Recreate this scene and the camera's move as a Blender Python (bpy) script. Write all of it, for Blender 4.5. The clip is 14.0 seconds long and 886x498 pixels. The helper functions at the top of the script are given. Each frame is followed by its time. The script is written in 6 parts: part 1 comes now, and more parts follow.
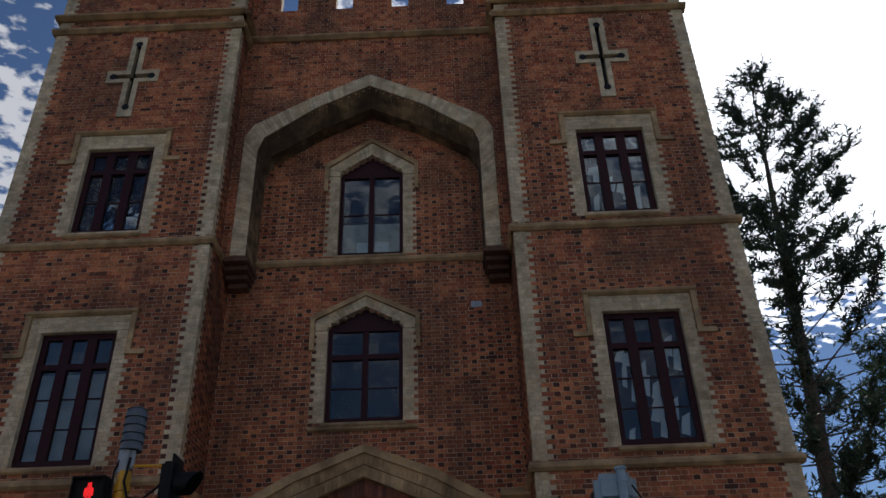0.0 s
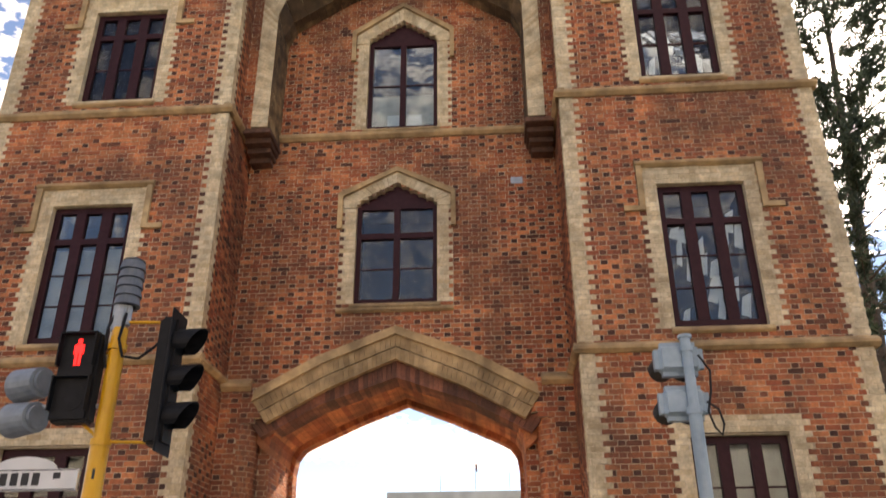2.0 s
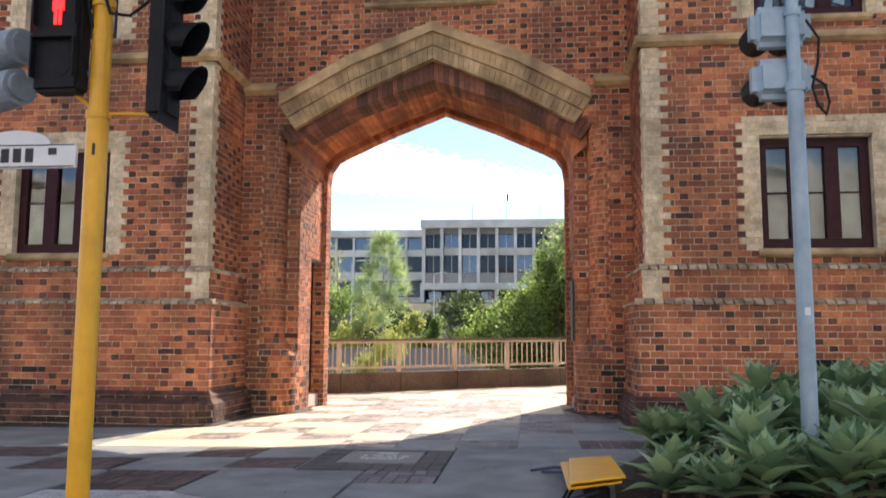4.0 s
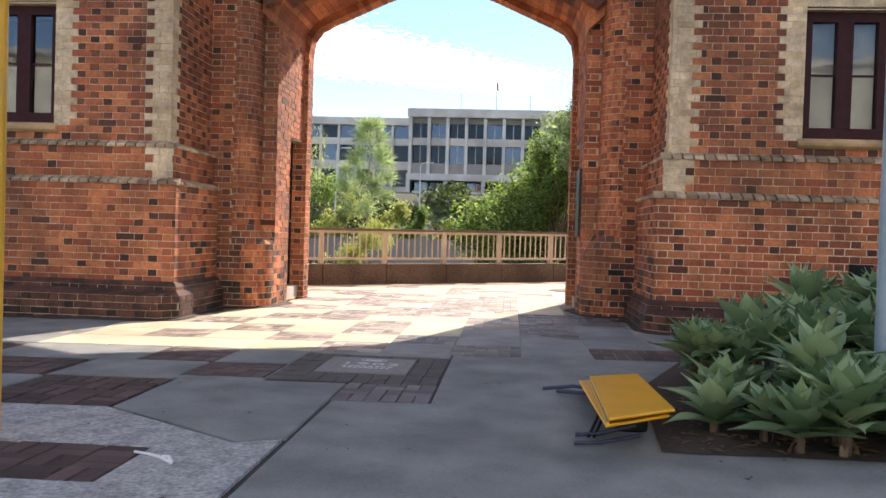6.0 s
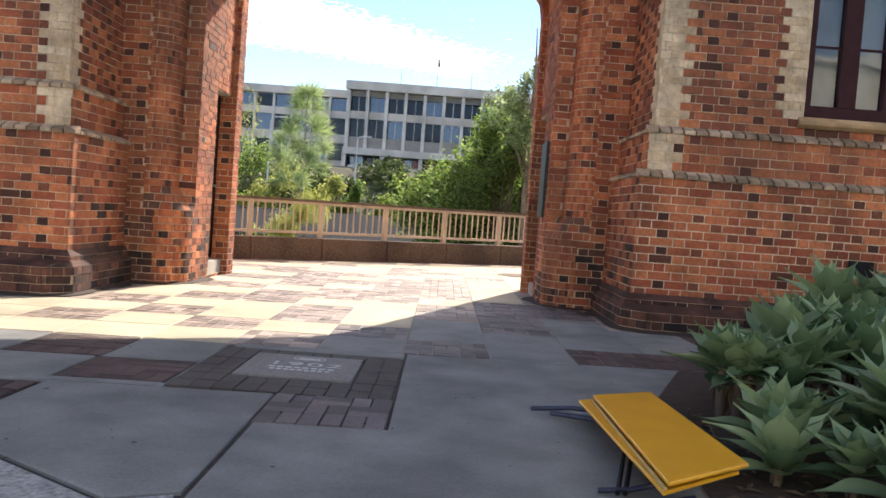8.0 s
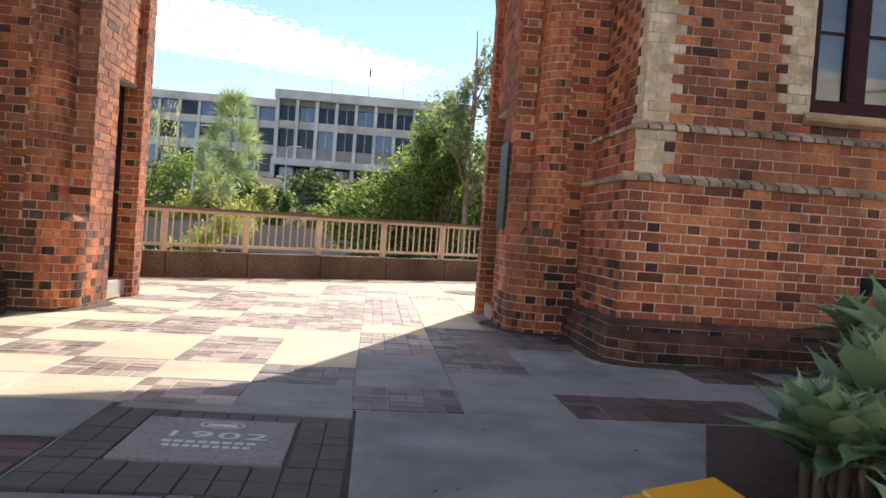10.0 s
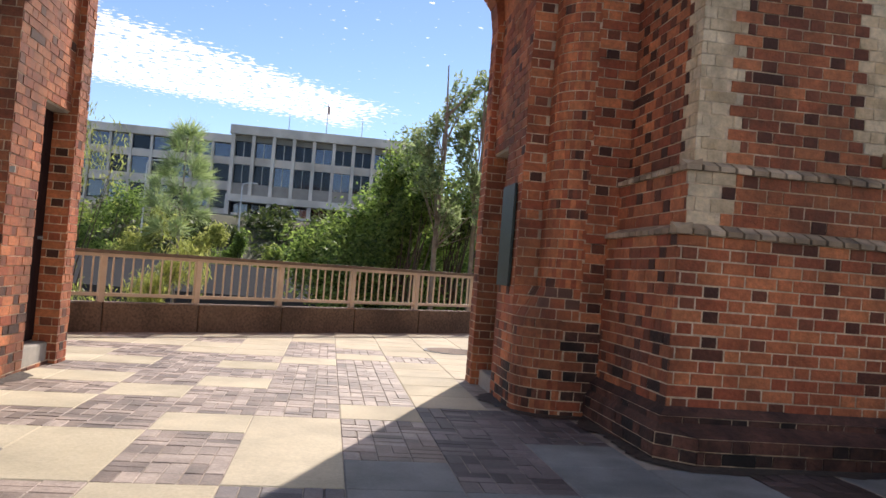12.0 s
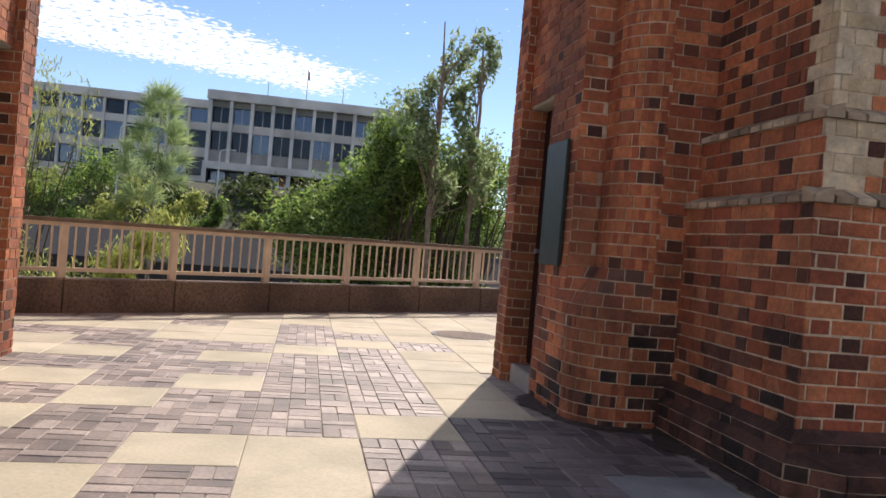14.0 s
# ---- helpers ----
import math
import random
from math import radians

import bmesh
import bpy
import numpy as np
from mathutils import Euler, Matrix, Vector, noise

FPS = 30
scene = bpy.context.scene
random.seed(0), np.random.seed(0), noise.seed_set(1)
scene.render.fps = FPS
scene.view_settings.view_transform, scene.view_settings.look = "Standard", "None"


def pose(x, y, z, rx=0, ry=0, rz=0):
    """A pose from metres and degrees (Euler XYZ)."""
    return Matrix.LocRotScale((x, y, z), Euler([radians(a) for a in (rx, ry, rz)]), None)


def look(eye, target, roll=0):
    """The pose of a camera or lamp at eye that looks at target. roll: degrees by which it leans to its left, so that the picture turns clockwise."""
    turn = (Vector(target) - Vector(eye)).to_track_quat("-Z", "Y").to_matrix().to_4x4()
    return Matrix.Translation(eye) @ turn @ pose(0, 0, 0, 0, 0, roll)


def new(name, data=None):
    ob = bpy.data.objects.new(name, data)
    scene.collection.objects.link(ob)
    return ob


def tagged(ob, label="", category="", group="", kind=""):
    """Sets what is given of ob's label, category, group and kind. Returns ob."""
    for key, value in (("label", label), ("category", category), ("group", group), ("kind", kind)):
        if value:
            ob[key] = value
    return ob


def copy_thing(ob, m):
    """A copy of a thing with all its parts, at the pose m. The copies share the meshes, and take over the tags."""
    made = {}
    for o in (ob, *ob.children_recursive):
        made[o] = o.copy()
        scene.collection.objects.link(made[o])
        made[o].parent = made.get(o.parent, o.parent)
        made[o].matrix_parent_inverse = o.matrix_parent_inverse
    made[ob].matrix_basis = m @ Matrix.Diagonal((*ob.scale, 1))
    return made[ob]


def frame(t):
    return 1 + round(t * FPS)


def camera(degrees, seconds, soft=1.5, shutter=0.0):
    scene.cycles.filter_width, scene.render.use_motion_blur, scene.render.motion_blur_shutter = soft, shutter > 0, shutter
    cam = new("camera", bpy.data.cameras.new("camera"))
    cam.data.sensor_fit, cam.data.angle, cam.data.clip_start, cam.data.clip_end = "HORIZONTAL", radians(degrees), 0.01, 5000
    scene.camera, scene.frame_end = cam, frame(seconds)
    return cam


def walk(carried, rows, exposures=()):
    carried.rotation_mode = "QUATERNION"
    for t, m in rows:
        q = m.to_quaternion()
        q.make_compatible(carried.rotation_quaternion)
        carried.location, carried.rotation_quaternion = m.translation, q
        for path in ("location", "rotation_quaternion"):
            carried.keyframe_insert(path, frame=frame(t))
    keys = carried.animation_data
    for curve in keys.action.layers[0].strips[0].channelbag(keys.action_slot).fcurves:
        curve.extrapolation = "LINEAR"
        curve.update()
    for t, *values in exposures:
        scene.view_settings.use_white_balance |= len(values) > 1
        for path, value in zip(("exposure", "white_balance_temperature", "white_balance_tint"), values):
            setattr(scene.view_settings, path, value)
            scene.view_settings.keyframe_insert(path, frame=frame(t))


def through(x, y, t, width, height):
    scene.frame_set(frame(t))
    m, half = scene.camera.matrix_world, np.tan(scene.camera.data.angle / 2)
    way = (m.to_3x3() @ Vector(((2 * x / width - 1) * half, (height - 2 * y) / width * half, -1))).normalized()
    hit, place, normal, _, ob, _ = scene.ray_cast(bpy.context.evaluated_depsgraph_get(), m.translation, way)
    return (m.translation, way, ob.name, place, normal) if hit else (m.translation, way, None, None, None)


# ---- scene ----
import itertools

cam = camera(57.6, 14.0, shutter=0.3)
PATH = [
    (0, (-0.33, -0.618, 1.258), (-0.352, 1.086, 2.304), -1.9),
    (0.5, (-0.179, -0.183, 1.284), (-0.247, 1.508, 2.35), -0.6),
    (1, (-0.216, 0.139, 1.284), (-0.283, 1.837, 2.337), -0.2),
    (1.5, (-0.361, 0.484, 1.232), (-0.433, 2.219, 2.225), -0.3),
    (2, (-0.409, 0.789, 1.271), (-0.527, 2.596, 2.121), -0.3),
    (2.2, (-0.413, 0.88, 1.246), (-0.542, 2.716, 2.029), -0.1),
    (2.5, (-0.447, 1.08, 1.208), (-0.59, 2.959, 1.878), -0.6),
    (3, (-0.442, 1.312, 1.209), (-0.599, 3.244, 1.704), 0.1),
    (3.5, (-0.51, 1.617, 1.165), (-0.701, 3.572, 1.54), 0.5),
    (4, (-0.66, 2.008, 1.093), (-0.868, 3.985, 1.319), 0.3),
    (4.2, (-0.672, 2.119, 1.1), (-0.885, 4.102, 1.258), 0.1),
    (6.3, (-0.96, 3.45, 1.104), (-1.119, 5.443, 1.06), 2.4),
    (6.5, (-0.995, 3.612, 1.089), (-1.152, 5.605, 1.044), 2.9),
    (7, (-1.06, 3.897, 1.076), (-1.207, 5.891, 1.027), 4.5),
    (7.5, (-1.133, 4.225, 1.061), (-1.221, 6.222, 0.991), 5.0),
    (8, (-1.195, 4.545, 1.046), (-1.191, 6.543, 0.959), 4.3),
    (8.2, (-1.203, 4.664, 1.04), (-1.173, 6.662, 0.948), 3.9),
    (10.3, (-1.383, 6.206, 1.024), (-1.195, 8.197, 0.997), 4.6),
    (10.5, (-1.399, 6.354, 1.027), (-1.2, 8.344, 1.014), 4.9),
    (11, (-1.465, 6.758, 1.105), (-1.213, 8.742, 1.131), 5.2),
    (11.5, (-1.542, 7.097, 1.164), (-1.254, 9.076, 1.213), 5.0),
    (12, (-1.601, 7.473, 1.177), (-1.326, 9.453, 1.235), 4.6),
    (12.5, (-1.685, 7.837, 1.168), (-1.423, 9.818, 1.25), 4.7),
    (13, (-1.757, 8.206, 1.204), (-1.47, 10.184, 1.292), 4.6),
    (13.5, (-1.78, 8.596, 1.186), (-1.45, 10.568, 1.254), 4.3),
    (14, (-1.824, 8.936, 1.191), (-1.491, 10.908, 1.179), 4.9),
]
EXPOSURES = [(0, -0.92, 6200, 13), (0.6, 0.28, 7100, 17), (1.2, 0.72, 8000, 19), (1.7, 1.0, 8700, 20), (2.6, 1.14, 8700, 19), (3.4, 1.19, 7700, 17), (4.2, 1.2, 7000, 16), (6.3, 1.09, 7150, 16),
             (8.2, 1.05, 7050, 16), (10.4, 0.8, 6950, 17), (11.2, 0.53, 6800, 17), (12.5, 0.4, 6750, 17), (14, 0.31, 6700, 17)]
walk(cam, [(t, look(eye, target, roll)) for t, eye, target, roll in PATH], EXPOSURES)

# ---- light: sun behind the gatehouse, clear sky with high cloud ----
SUN_EL, SUN_AZ = radians(37.0), math.atan2(0.36, 0.93)
sun = new("sun", bpy.data.lights.new("sun", "SUN"))
sun.data.energy, sun.data.angle, sun.data.color = 4.2, radians(0.53), (1.0, 0.94, 0.85)
to_sun = Vector((math.sin(SUN_AZ) * math.cos(SUN_EL), math.cos(SUN_AZ) * math.cos(SUN_EL), math.sin(SUN_EL)))
sun.matrix_world = look(to_sun * 60, (0, 0, 0))


def sky_world():
    w = bpy.data.worlds.new("sky")
    scene.world = w
    w.use_nodes = True
    nt = w.node_tree
    nt.nodes.clear()
    N, L = nt.nodes.new, nt.links.new
    sky = N("ShaderNodeTexSky")
    sky.sky_type = "NISHITA"
    sky.sun_disc = False
    sky.sun_elevation, sky.sun_rotation = SUN_EL, SUN_AZ
    sky.air_density, sky.dust_density, sky.ozone_density = 0.85, 0.03, 4.0
    tc = N("ShaderNodeTexCoord")
    sep = N("ShaderNodeSeparateXYZ")
    L(tc.outputs["Generated"], sep.inputs[0])
    zc = N("ShaderNodeMath"); zc.operation = "MAXIMUM"; zc.inputs[1].default_value = 0.03
    L(sep.outputs[2], zc.inputs[0])
    u = N("ShaderNodeMath"); u.operation = "DIVIDE"
    v = N("ShaderNodeMath"); v.operation = "DIVIDE"
    L(sep.outputs[0], u.inputs[0]); L(zc.outputs[0], u.inputs[1])
    L(sep.outputs[1], v.inputs[0]); L(zc.outputs[0], v.inputs[1])
    comb = N("ShaderNodeCombineXYZ")
    L(u.outputs[0], comb.inputs[0]); L(v.outputs[0], comb.inputs[1])
    fine = N("ShaderNodeTexNoise"); fine.inputs["Scale"].default_value = 22.0; fine.inputs["Detail"].default_value = 3.0
    broad = N("ShaderNodeTexNoise"); broad.inputs["Scale"].default_value = 0.55; broad.inputs["Detail"].default_value = 2.0
    L(comb.outputs[0], fine.inputs["Vector"]); L(comb.outputs[0], broad.inputs["Vector"])
    # a street of high cloud lying across the north, tapering to the east
    edges = []
    for ku, kv, c in ((-1.16, 1.0, -4.67), (0.51, -1.0, 5.97), (-1.2, -0.3, 1.95)):
        a = N("ShaderNodeMath"); a.operation = "MULTIPLY_ADD"; a.inputs[1].default_value = ku; a.inputs[2].default_value = c
        L(u.outputs[0], a.inputs[0])
        b = N("ShaderNodeMath"); b.operation = "MULTIPLY_ADD"; b.inputs[1].default_value = kv
        L(v.outputs[0], b.inputs[0]); L(a.outputs[0], b.inputs[2])
        edges.append(b)
    ab = N("ShaderNodeMath"); ab.operation = "MINIMUM"
    L(edges[0].outputs[0], ab.inputs[0]); L(edges[1].outputs[0], ab.inputs[1])
    abc = N("ShaderNodeMath"); abc.operation = "MINIMUM"
    L(ab.outputs[0], abc.inputs[0]); L(edges[2].outputs[0], abc.inputs[1])
    band = N("ShaderNodeMapRange"); band.inputs["From Min"].default_value = -0.16; band.inputs["From Max"].default_value = 0.3
    band.inputs["To Min"].default_value = 0.0; band.inputs["To Max"].default_value = 0.315
    L(abc.outputs[0], band.inputs["Value"])
    br = N("ShaderNodeMapRange"); br.inputs["From Min"].default_value = 0.45; br.inputs["From Max"].default_value = 0.7
    br.inputs["To Min"].default_value = 0.0; br.inputs["To Max"].default_value = 0.04
    L(broad.outputs["Fac"], br.inputs["Value"])
    s1 = N("ShaderNodeMath"); s1.operation = "ADD"
    L(band.outputs[0], s1.inputs[0]); L(br.outputs[0], s1.inputs[1])
    # thin veils high in the north-east and north-west; unseen broken cloud added in the south to brighten the shaded
    # front
    for centre, size, most in (((0.75, 1.3, 0.0), 1.2, 0.6), ((-0.85, 1.3, 0.0), 0.7, 0.27), ((0.3, -1.5, 0.0), 2.6, 0.24)):
        dist = N("ShaderNodeVectorMath"); dist.operation = "DISTANCE"; dist.inputs[1].default_value = centre
        L(comb.outputs[0], dist.inputs[0])
        veil = N("ShaderNodeMapRange"); veil.inputs["From Min"].default_value = size; veil.inputs["From Max"].default_value = 0.2
        veil.inputs["To Max"].default_value = most
        L(dist.outputs["Value"], veil.inputs["Value"])
        plus = N("ShaderNodeMath"); plus.operation = "ADD"
        L(s1.outputs[0], plus.inputs[0]); L(veil.outputs[0], plus.inputs[1])
        s1 = plus
    s2 = N("ShaderNodeMath"); s2.operation = "ADD"
    L(s1.outputs[0], s2.inputs[0]); L(fine.outputs["Fac"], s2.inputs[1])
    ramp = N("ShaderNodeMapRange"); ramp.inputs["From Min"].default_value = 0.69; ramp.inputs["From Max"].default_value = 0.8
    L(s2.outputs[0], ramp.inputs["Value"])
    mix = N("ShaderNodeMix"); mix.data_type = "RGBA"
    L(ramp.outputs[0], mix.inputs["Factor"])
    L(sky.outputs[0], mix.inputs["A"])
    # cloud shines more where it lies close to the sun
    near_sun = N("ShaderNodeVectorMath"); near_sun.operation = "DOT_PRODUCT"; near_sun.inputs[1].default_value = to_sun
    L(tc.outputs["Generated"], near_sun.inputs[0])
    shine = N("ShaderNodeMapRange"); shine.inputs["From Min"].default_value = 0.88; shine.inputs["From Max"].default_value = 1.0
    shine.inputs["To Min"].default_value = 1.0; shine.inputs["To Max"].default_value = 3.2
    L(near_sun.outputs["Value"], shine.inputs["Value"])
    lit = N("ShaderNodeVectorMath"); lit.operation = "SCALE"; lit.inputs[0].default_value = (8.5, 8.7, 9.0)
    L(shine.outputs[0], lit.inputs["Scale"])
    L(lit.outputs[0], mix.inputs["B"])
    bg = N("ShaderNodeBackground"); bg.inputs["Strength"].default_value = SKY
    L(mix.outputs["Result"], bg.inputs[0])
    out = N("ShaderNodeOutputWorld")
    L(bg.outputs[0], out.inputs[0])


SKY = 0.12
sky_world()


# ---- materials ----
def material(name, dark, light, rough=0.85, scale=6.0, detail=4.0, bump=0.3, bump_scale=60.0, per="", spread=0.5,
             metallic=0.0, stain=0.0, stain_scale=1.3, grime=0.0, mottle=0.0, mottle_scale=26.0, extra=None):
    """A surface between two colours: noise grain, optional random tint per piece, large stains, fine relief."""
    m = bpy.data.materials.new(name)
    m.use_nodes = True
    nt = m.node_tree
    N, L = nt.nodes.new, nt.links.new
    b = nt.nodes["Principled BSDF"]
    b.inputs["Roughness"].default_value = rough
    b.inputs["Metallic"].default_value = metallic
    tc = N("ShaderNodeNewGeometry")
    n1 = N("ShaderNodeTexNoise"); n1.inputs["Scale"].default_value = scale; n1.inputs["Detail"].default_value = detail
    L(tc.outputs["Position"], n1.inputs["Vector"])
    fac = n1.outputs["Fac"]
    if per:
        src = tc.outputs["Random Per Island"] if per == "island" else N("ShaderNodeObjectInfo").outputs["Random"]
        mx = N("ShaderNodeMix"); mx.inputs["Factor"].default_value = spread
        L(fac, mx.inputs["A"]); L(src, mx.inputs["B"])
        fac = mx.outputs["Result"]
    ramp = N("ShaderNodeValToRGB")
    els = ramp.color_ramp.elements
    els[0].position, els[1].position = 0.22, 0.78
    els[0].color, els[1].color = (*dark, 1), (*light, 1)
    for pos, col in extra or ():
        e = els.new(pos); e.color = (*col, 1)
    L(fac, ramp.inputs["Fac"])
    col = ramp.outputs["Color"]
    if stain:
        n2 = N("ShaderNodeTexNoise"); n2.inputs["Scale"].default_value = stain_scale; n2.inputs["Detail"].default_value = 6.0
        L(tc.outputs["Position"], n2.inputs["Vector"])
        mr = N("ShaderNodeMapRange"); mr.inputs["From Min"].default_value = 0.42; mr.inputs["From Max"].default_value = 0.64
        mr.inputs["To Min"].default_value = 1.0; mr.inputs["To Max"].default_value = 1.0 - stain
        L(n2.outputs["Fac"], mr.inputs["Value"])
        mul = N("ShaderNodeMix"); mul.data_type = "RGBA"; mul.blend_type = "MULTIPLY"; mul.inputs["Factor"].default_value = 1.0
        L(col, mul.inputs["A"]); L(mr.outputs[0], mul.inputs["B"])
        col = mul.outputs["Result"]
    if mottle:
        n5 = N("ShaderNodeTexNoise"); n5.inputs["Scale"].default_value = mottle_scale; n5.inputs["Detail"].default_value = 5.0
        n5.inputs["Roughness"].default_value = 0.65
        L(tc.outputs["Position"], n5.inputs["Vector"])
        mr = N("ShaderNodeMapRange"); mr.inputs["From Min"].default_value = 0.32; mr.inputs["From Max"].default_value = 0.68
        mr.inputs["To Min"].default_value = 1.0 - mottle; mr.inputs["To Max"].default_value = 1.0 + 0.5 * mottle
        L(n5.outputs["Fac"], mr.inputs["Value"])
        mul = N("ShaderNodeMix"); mul.data_type = "RGBA"; mul.blend_type = "MULTIPLY"; mul.inputs["Factor"].default_value = 1.0
        L(col, mul.inputs["A"]); L(mr.outputs[0], mul.inputs["B"])
        col = mul.outputs["Result"]
    if grime:
        sq = N("ShaderNodeVectorMath"); sq.operation = "MULTIPLY"; sq.inputs[1].default_value = (1.0, 1.0, 0.55)
        L(tc.outputs["Position"], sq.inputs[0])
        n4 = N("ShaderNodeTexNoise"); n4.inputs["Scale"].default_value = 0.75; n4.inputs["Detail"].default_value = 7.0
        n4.inputs["Roughness"].default_value = 0.62
        L(sq.outputs[0], n4.inputs["Vector"])
        mr = N("ShaderNodeMapRange"); mr.inputs["From Min"].default_value = 0.46; mr.inputs["From Max"].default_value = 0.59
        mr.inputs["To Min"].default_value = 0.0; mr.inputs["To Max"].default_value = grime
        L(n4.outputs["Fac"], mr.inputs["Value"])
        soot = N("ShaderNodeMix"); soot.data_type = "RGBA"
        soot.inputs["B"].default_value = (0.055, 0.034, 0.022, 1)
        L(mr.outputs[0], soot.inputs["Factor"]); L(col, soot.inputs["A"])
        col = soot.outputs["Result"]
    L(col, b.inputs["Base Color"])
    if bump:
        n3 = N("ShaderNodeTexNoise"); n3.inputs["Scale"].default_value = bump_scale; n3.inputs["Detail"].default_value = 3.0
        L(tc.outputs["Position"], n3.inputs["Vector"])
        bp = N("ShaderNodeBump"); bp.inputs["Strength"].default_value = bump; bp.inputs["Distance"].default_value = 0.01
        L(n3.outputs["Fac"], bp.inputs["Height"])
        L(bp.outputs[0], b.inputs["Normal"])
    return m


RED_D, RED_L = (0.41, 0.103, 0.044), (0.73, 0.252, 0.1)
HEAD_D, HEAD_L = (0.085, 0.031, 0.018), (0.29, 0.09, 0.043)
M_red = material("red_brick", RED_D, RED_L, per="island", spread=0.66, stain=0.4, stain_scale=3.0, grime=0.55, mottle=0.32, bump=0.7)
M_red1 = material("red_brick_single", RED_D, RED_L, per="object", spread=0.66, stain=0.4, stain_scale=3.0, grime=0.45, mottle=0.3, bump=0.7)
M_head = material("dark_header", HEAD_D, HEAD_L, per="island", spread=0.75, stain=0.3, mottle=0.3, bump=0.5)
M_head1 = material("dark_header_single", HEAD_D, HEAD_L, per="object", spread=0.75, stain=0.3, mottle=0.3, bump=0.5)
M_dirty = material("sooted_red_brick", (0.14, 0.05, 0.033), (0.37, 0.135, 0.078), per="island", spread=0.6, stain=0.5, stain_scale=3.0, grime=0.6, mottle=0.3, bump=0.7)
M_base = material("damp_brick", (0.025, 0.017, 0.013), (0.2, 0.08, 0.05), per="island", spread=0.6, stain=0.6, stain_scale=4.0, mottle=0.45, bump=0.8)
M_cream = material("cream_brick", (0.63, 0.455, 0.26), (0.91, 0.75, 0.51), per="island", spread=0.4, stain=0.32, stain_scale=5.0, grime=0.24, mottle=0.2, bump=0.6)
M_stone = material("buff_stone", (0.41, 0.25, 0.112), (0.67, 0.45, 0.235), per="island", spread=0.3, stain=0.45, stain_scale=2.5, grime=0.35, bump=0.5)
# brown stains over a base colour darkened for the underside's shade
M_soffit = material("stained_shaded_soffit", (0.2, 0.125, 0.06), (0.46, 0.31, 0.16), per="island", spread=0.2, scale=4, stain=0.7, stain_scale=3.5, grime=0.8, bump=0.6)
M_corbel = material("dark_brown_brick", (0.08, 0.038, 0.025), (0.2, 0.095, 0.06), scale=9, stain=0.4, bump=0.6)
M_ledge = material("beige_ledge_brick", (0.36, 0.25, 0.15), (0.68, 0.52, 0.35), per="island", spread=0.6, stain=0.5, stain_scale=5, grime=0.3, bump=0.7)
M_mortar = material("mortar", (0.62, 0.455, 0.305), (0.86, 0.685, 0.48), scale=14, stain=0.32, stain_scale=4.0, grime=0.25, mottle=0.25, bump=0.5)
M_render = material("cream_bounce_render", (0.62, 0.55, 0.45), (0.76, 0.69, 0.58), scale=0.8, stain=0.25)
M_plain = material("plain_brick_wall", (0.2, 0.08, 0.05), (0.32, 0.15, 0.09), scale=8)
M_maroon = material("maroon_paint", (0.03, 0.008, 0.01), (0.05, 0.014, 0.017), rough=0.45, scale=10, bump=0.1)
M_door = material("dark_door_paint", (0.02, 0.009, 0.009), (0.032, 0.014, 0.013), rough=0.5, scale=10, bump=0.1)
M_conc = material("pale_concrete", (0.2, 0.207, 0.2), (0.3, 0.305, 0.29), scale=3.5, detail=8, stain=0.3, mottle=0.16, mottle_scale=60, bump=0.25, bump_scale=120)
M_slab = material("cream_slab", (0.5, 0.43, 0.29), (0.64, 0.56, 0.4), scale=3.0, detail=8, stain=0.22, mottle=0.14, mottle_scale=45, bump=0.2, bump_scale=150, per="object", spread=0.35)
M_gap = material("dark_gap", (0.035, 0.03, 0.027), (0.08, 0.07, 0.06), scale=20)
M_aggr = material("exposed_aggregate_paving", (0.2, 0.2, 0.195), (0.66, 0.65, 0.62), scale=42, detail=5, stain=0.3, stain_scale=9, bump=0.8, bump_scale=90)
M_joint = material("paving_joint", (0.27, 0.22, 0.175), (0.47, 0.4, 0.32), scale=9, stain=0.3, stain_scale=3)
PAV_D, PAV_L = (0.2, 0.145, 0.112), (0.48, 0.378, 0.305)
M_paver = material("paver_brick", PAV_D, PAV_L, per="object", spread=0.7, rough=0.62, stain=0.4, stain_scale=2.2, mottle=0.25, mottle_scale=40, bump=0.4)
M_paver_j = material("paver_brick_joined", PAV_D, PAV_L, per="island", spread=0.7, rough=0.62, stain=0.4, stain_scale=2.2, mottle=0.25, mottle_scale=40, bump=0.4)
M_paver_dk = material("dark_paver", (0.05, 0.035, 0.03), (0.13, 0.085, 0.075), per="island", spread=0.6, rough=0.75, stain=0.3, bump=0.4)
# darker copy of the paver for panels that lie in shade
M_paver_shade = material("shaded_grey_brown_paver", (0.075, 0.06, 0.058), (0.23, 0.19, 0.18), per="island", spread=0.75, rough=0.65, stain=0.35, mottle=0.25, mottle_scale=40, bump=0.4)
M_road = material("asphalt", (0.04, 0.04, 0.042), (0.075, 0.075, 0.075), scale=30, bump=0.6, bump_scale=200)
M_earth = material("grassy_earth", (0.045, 0.045, 0.02), (0.11, 0.11, 0.05), scale=1.0, detail=8, bump=0.6, bump_scale=15)
M_soil = material("dark_soil", (0.025, 0.018, 0.013), (0.08, 0.055, 0.04), scale=25, bump=1.0, bump_scale=40)
M_yellow = material("yellow_pole_paint", (0.76, 0.36, 0.015), (0.84, 0.44, 0.02), rough=0.4, scale=12, stain=0.2, bump=0.08)
M_board = material("yellow_sign_sheet", (0.84, 0.39, 0.012), (0.9, 0.46, 0.016), rough=0.4, scale=5, stain=0.12, bump=0.05)
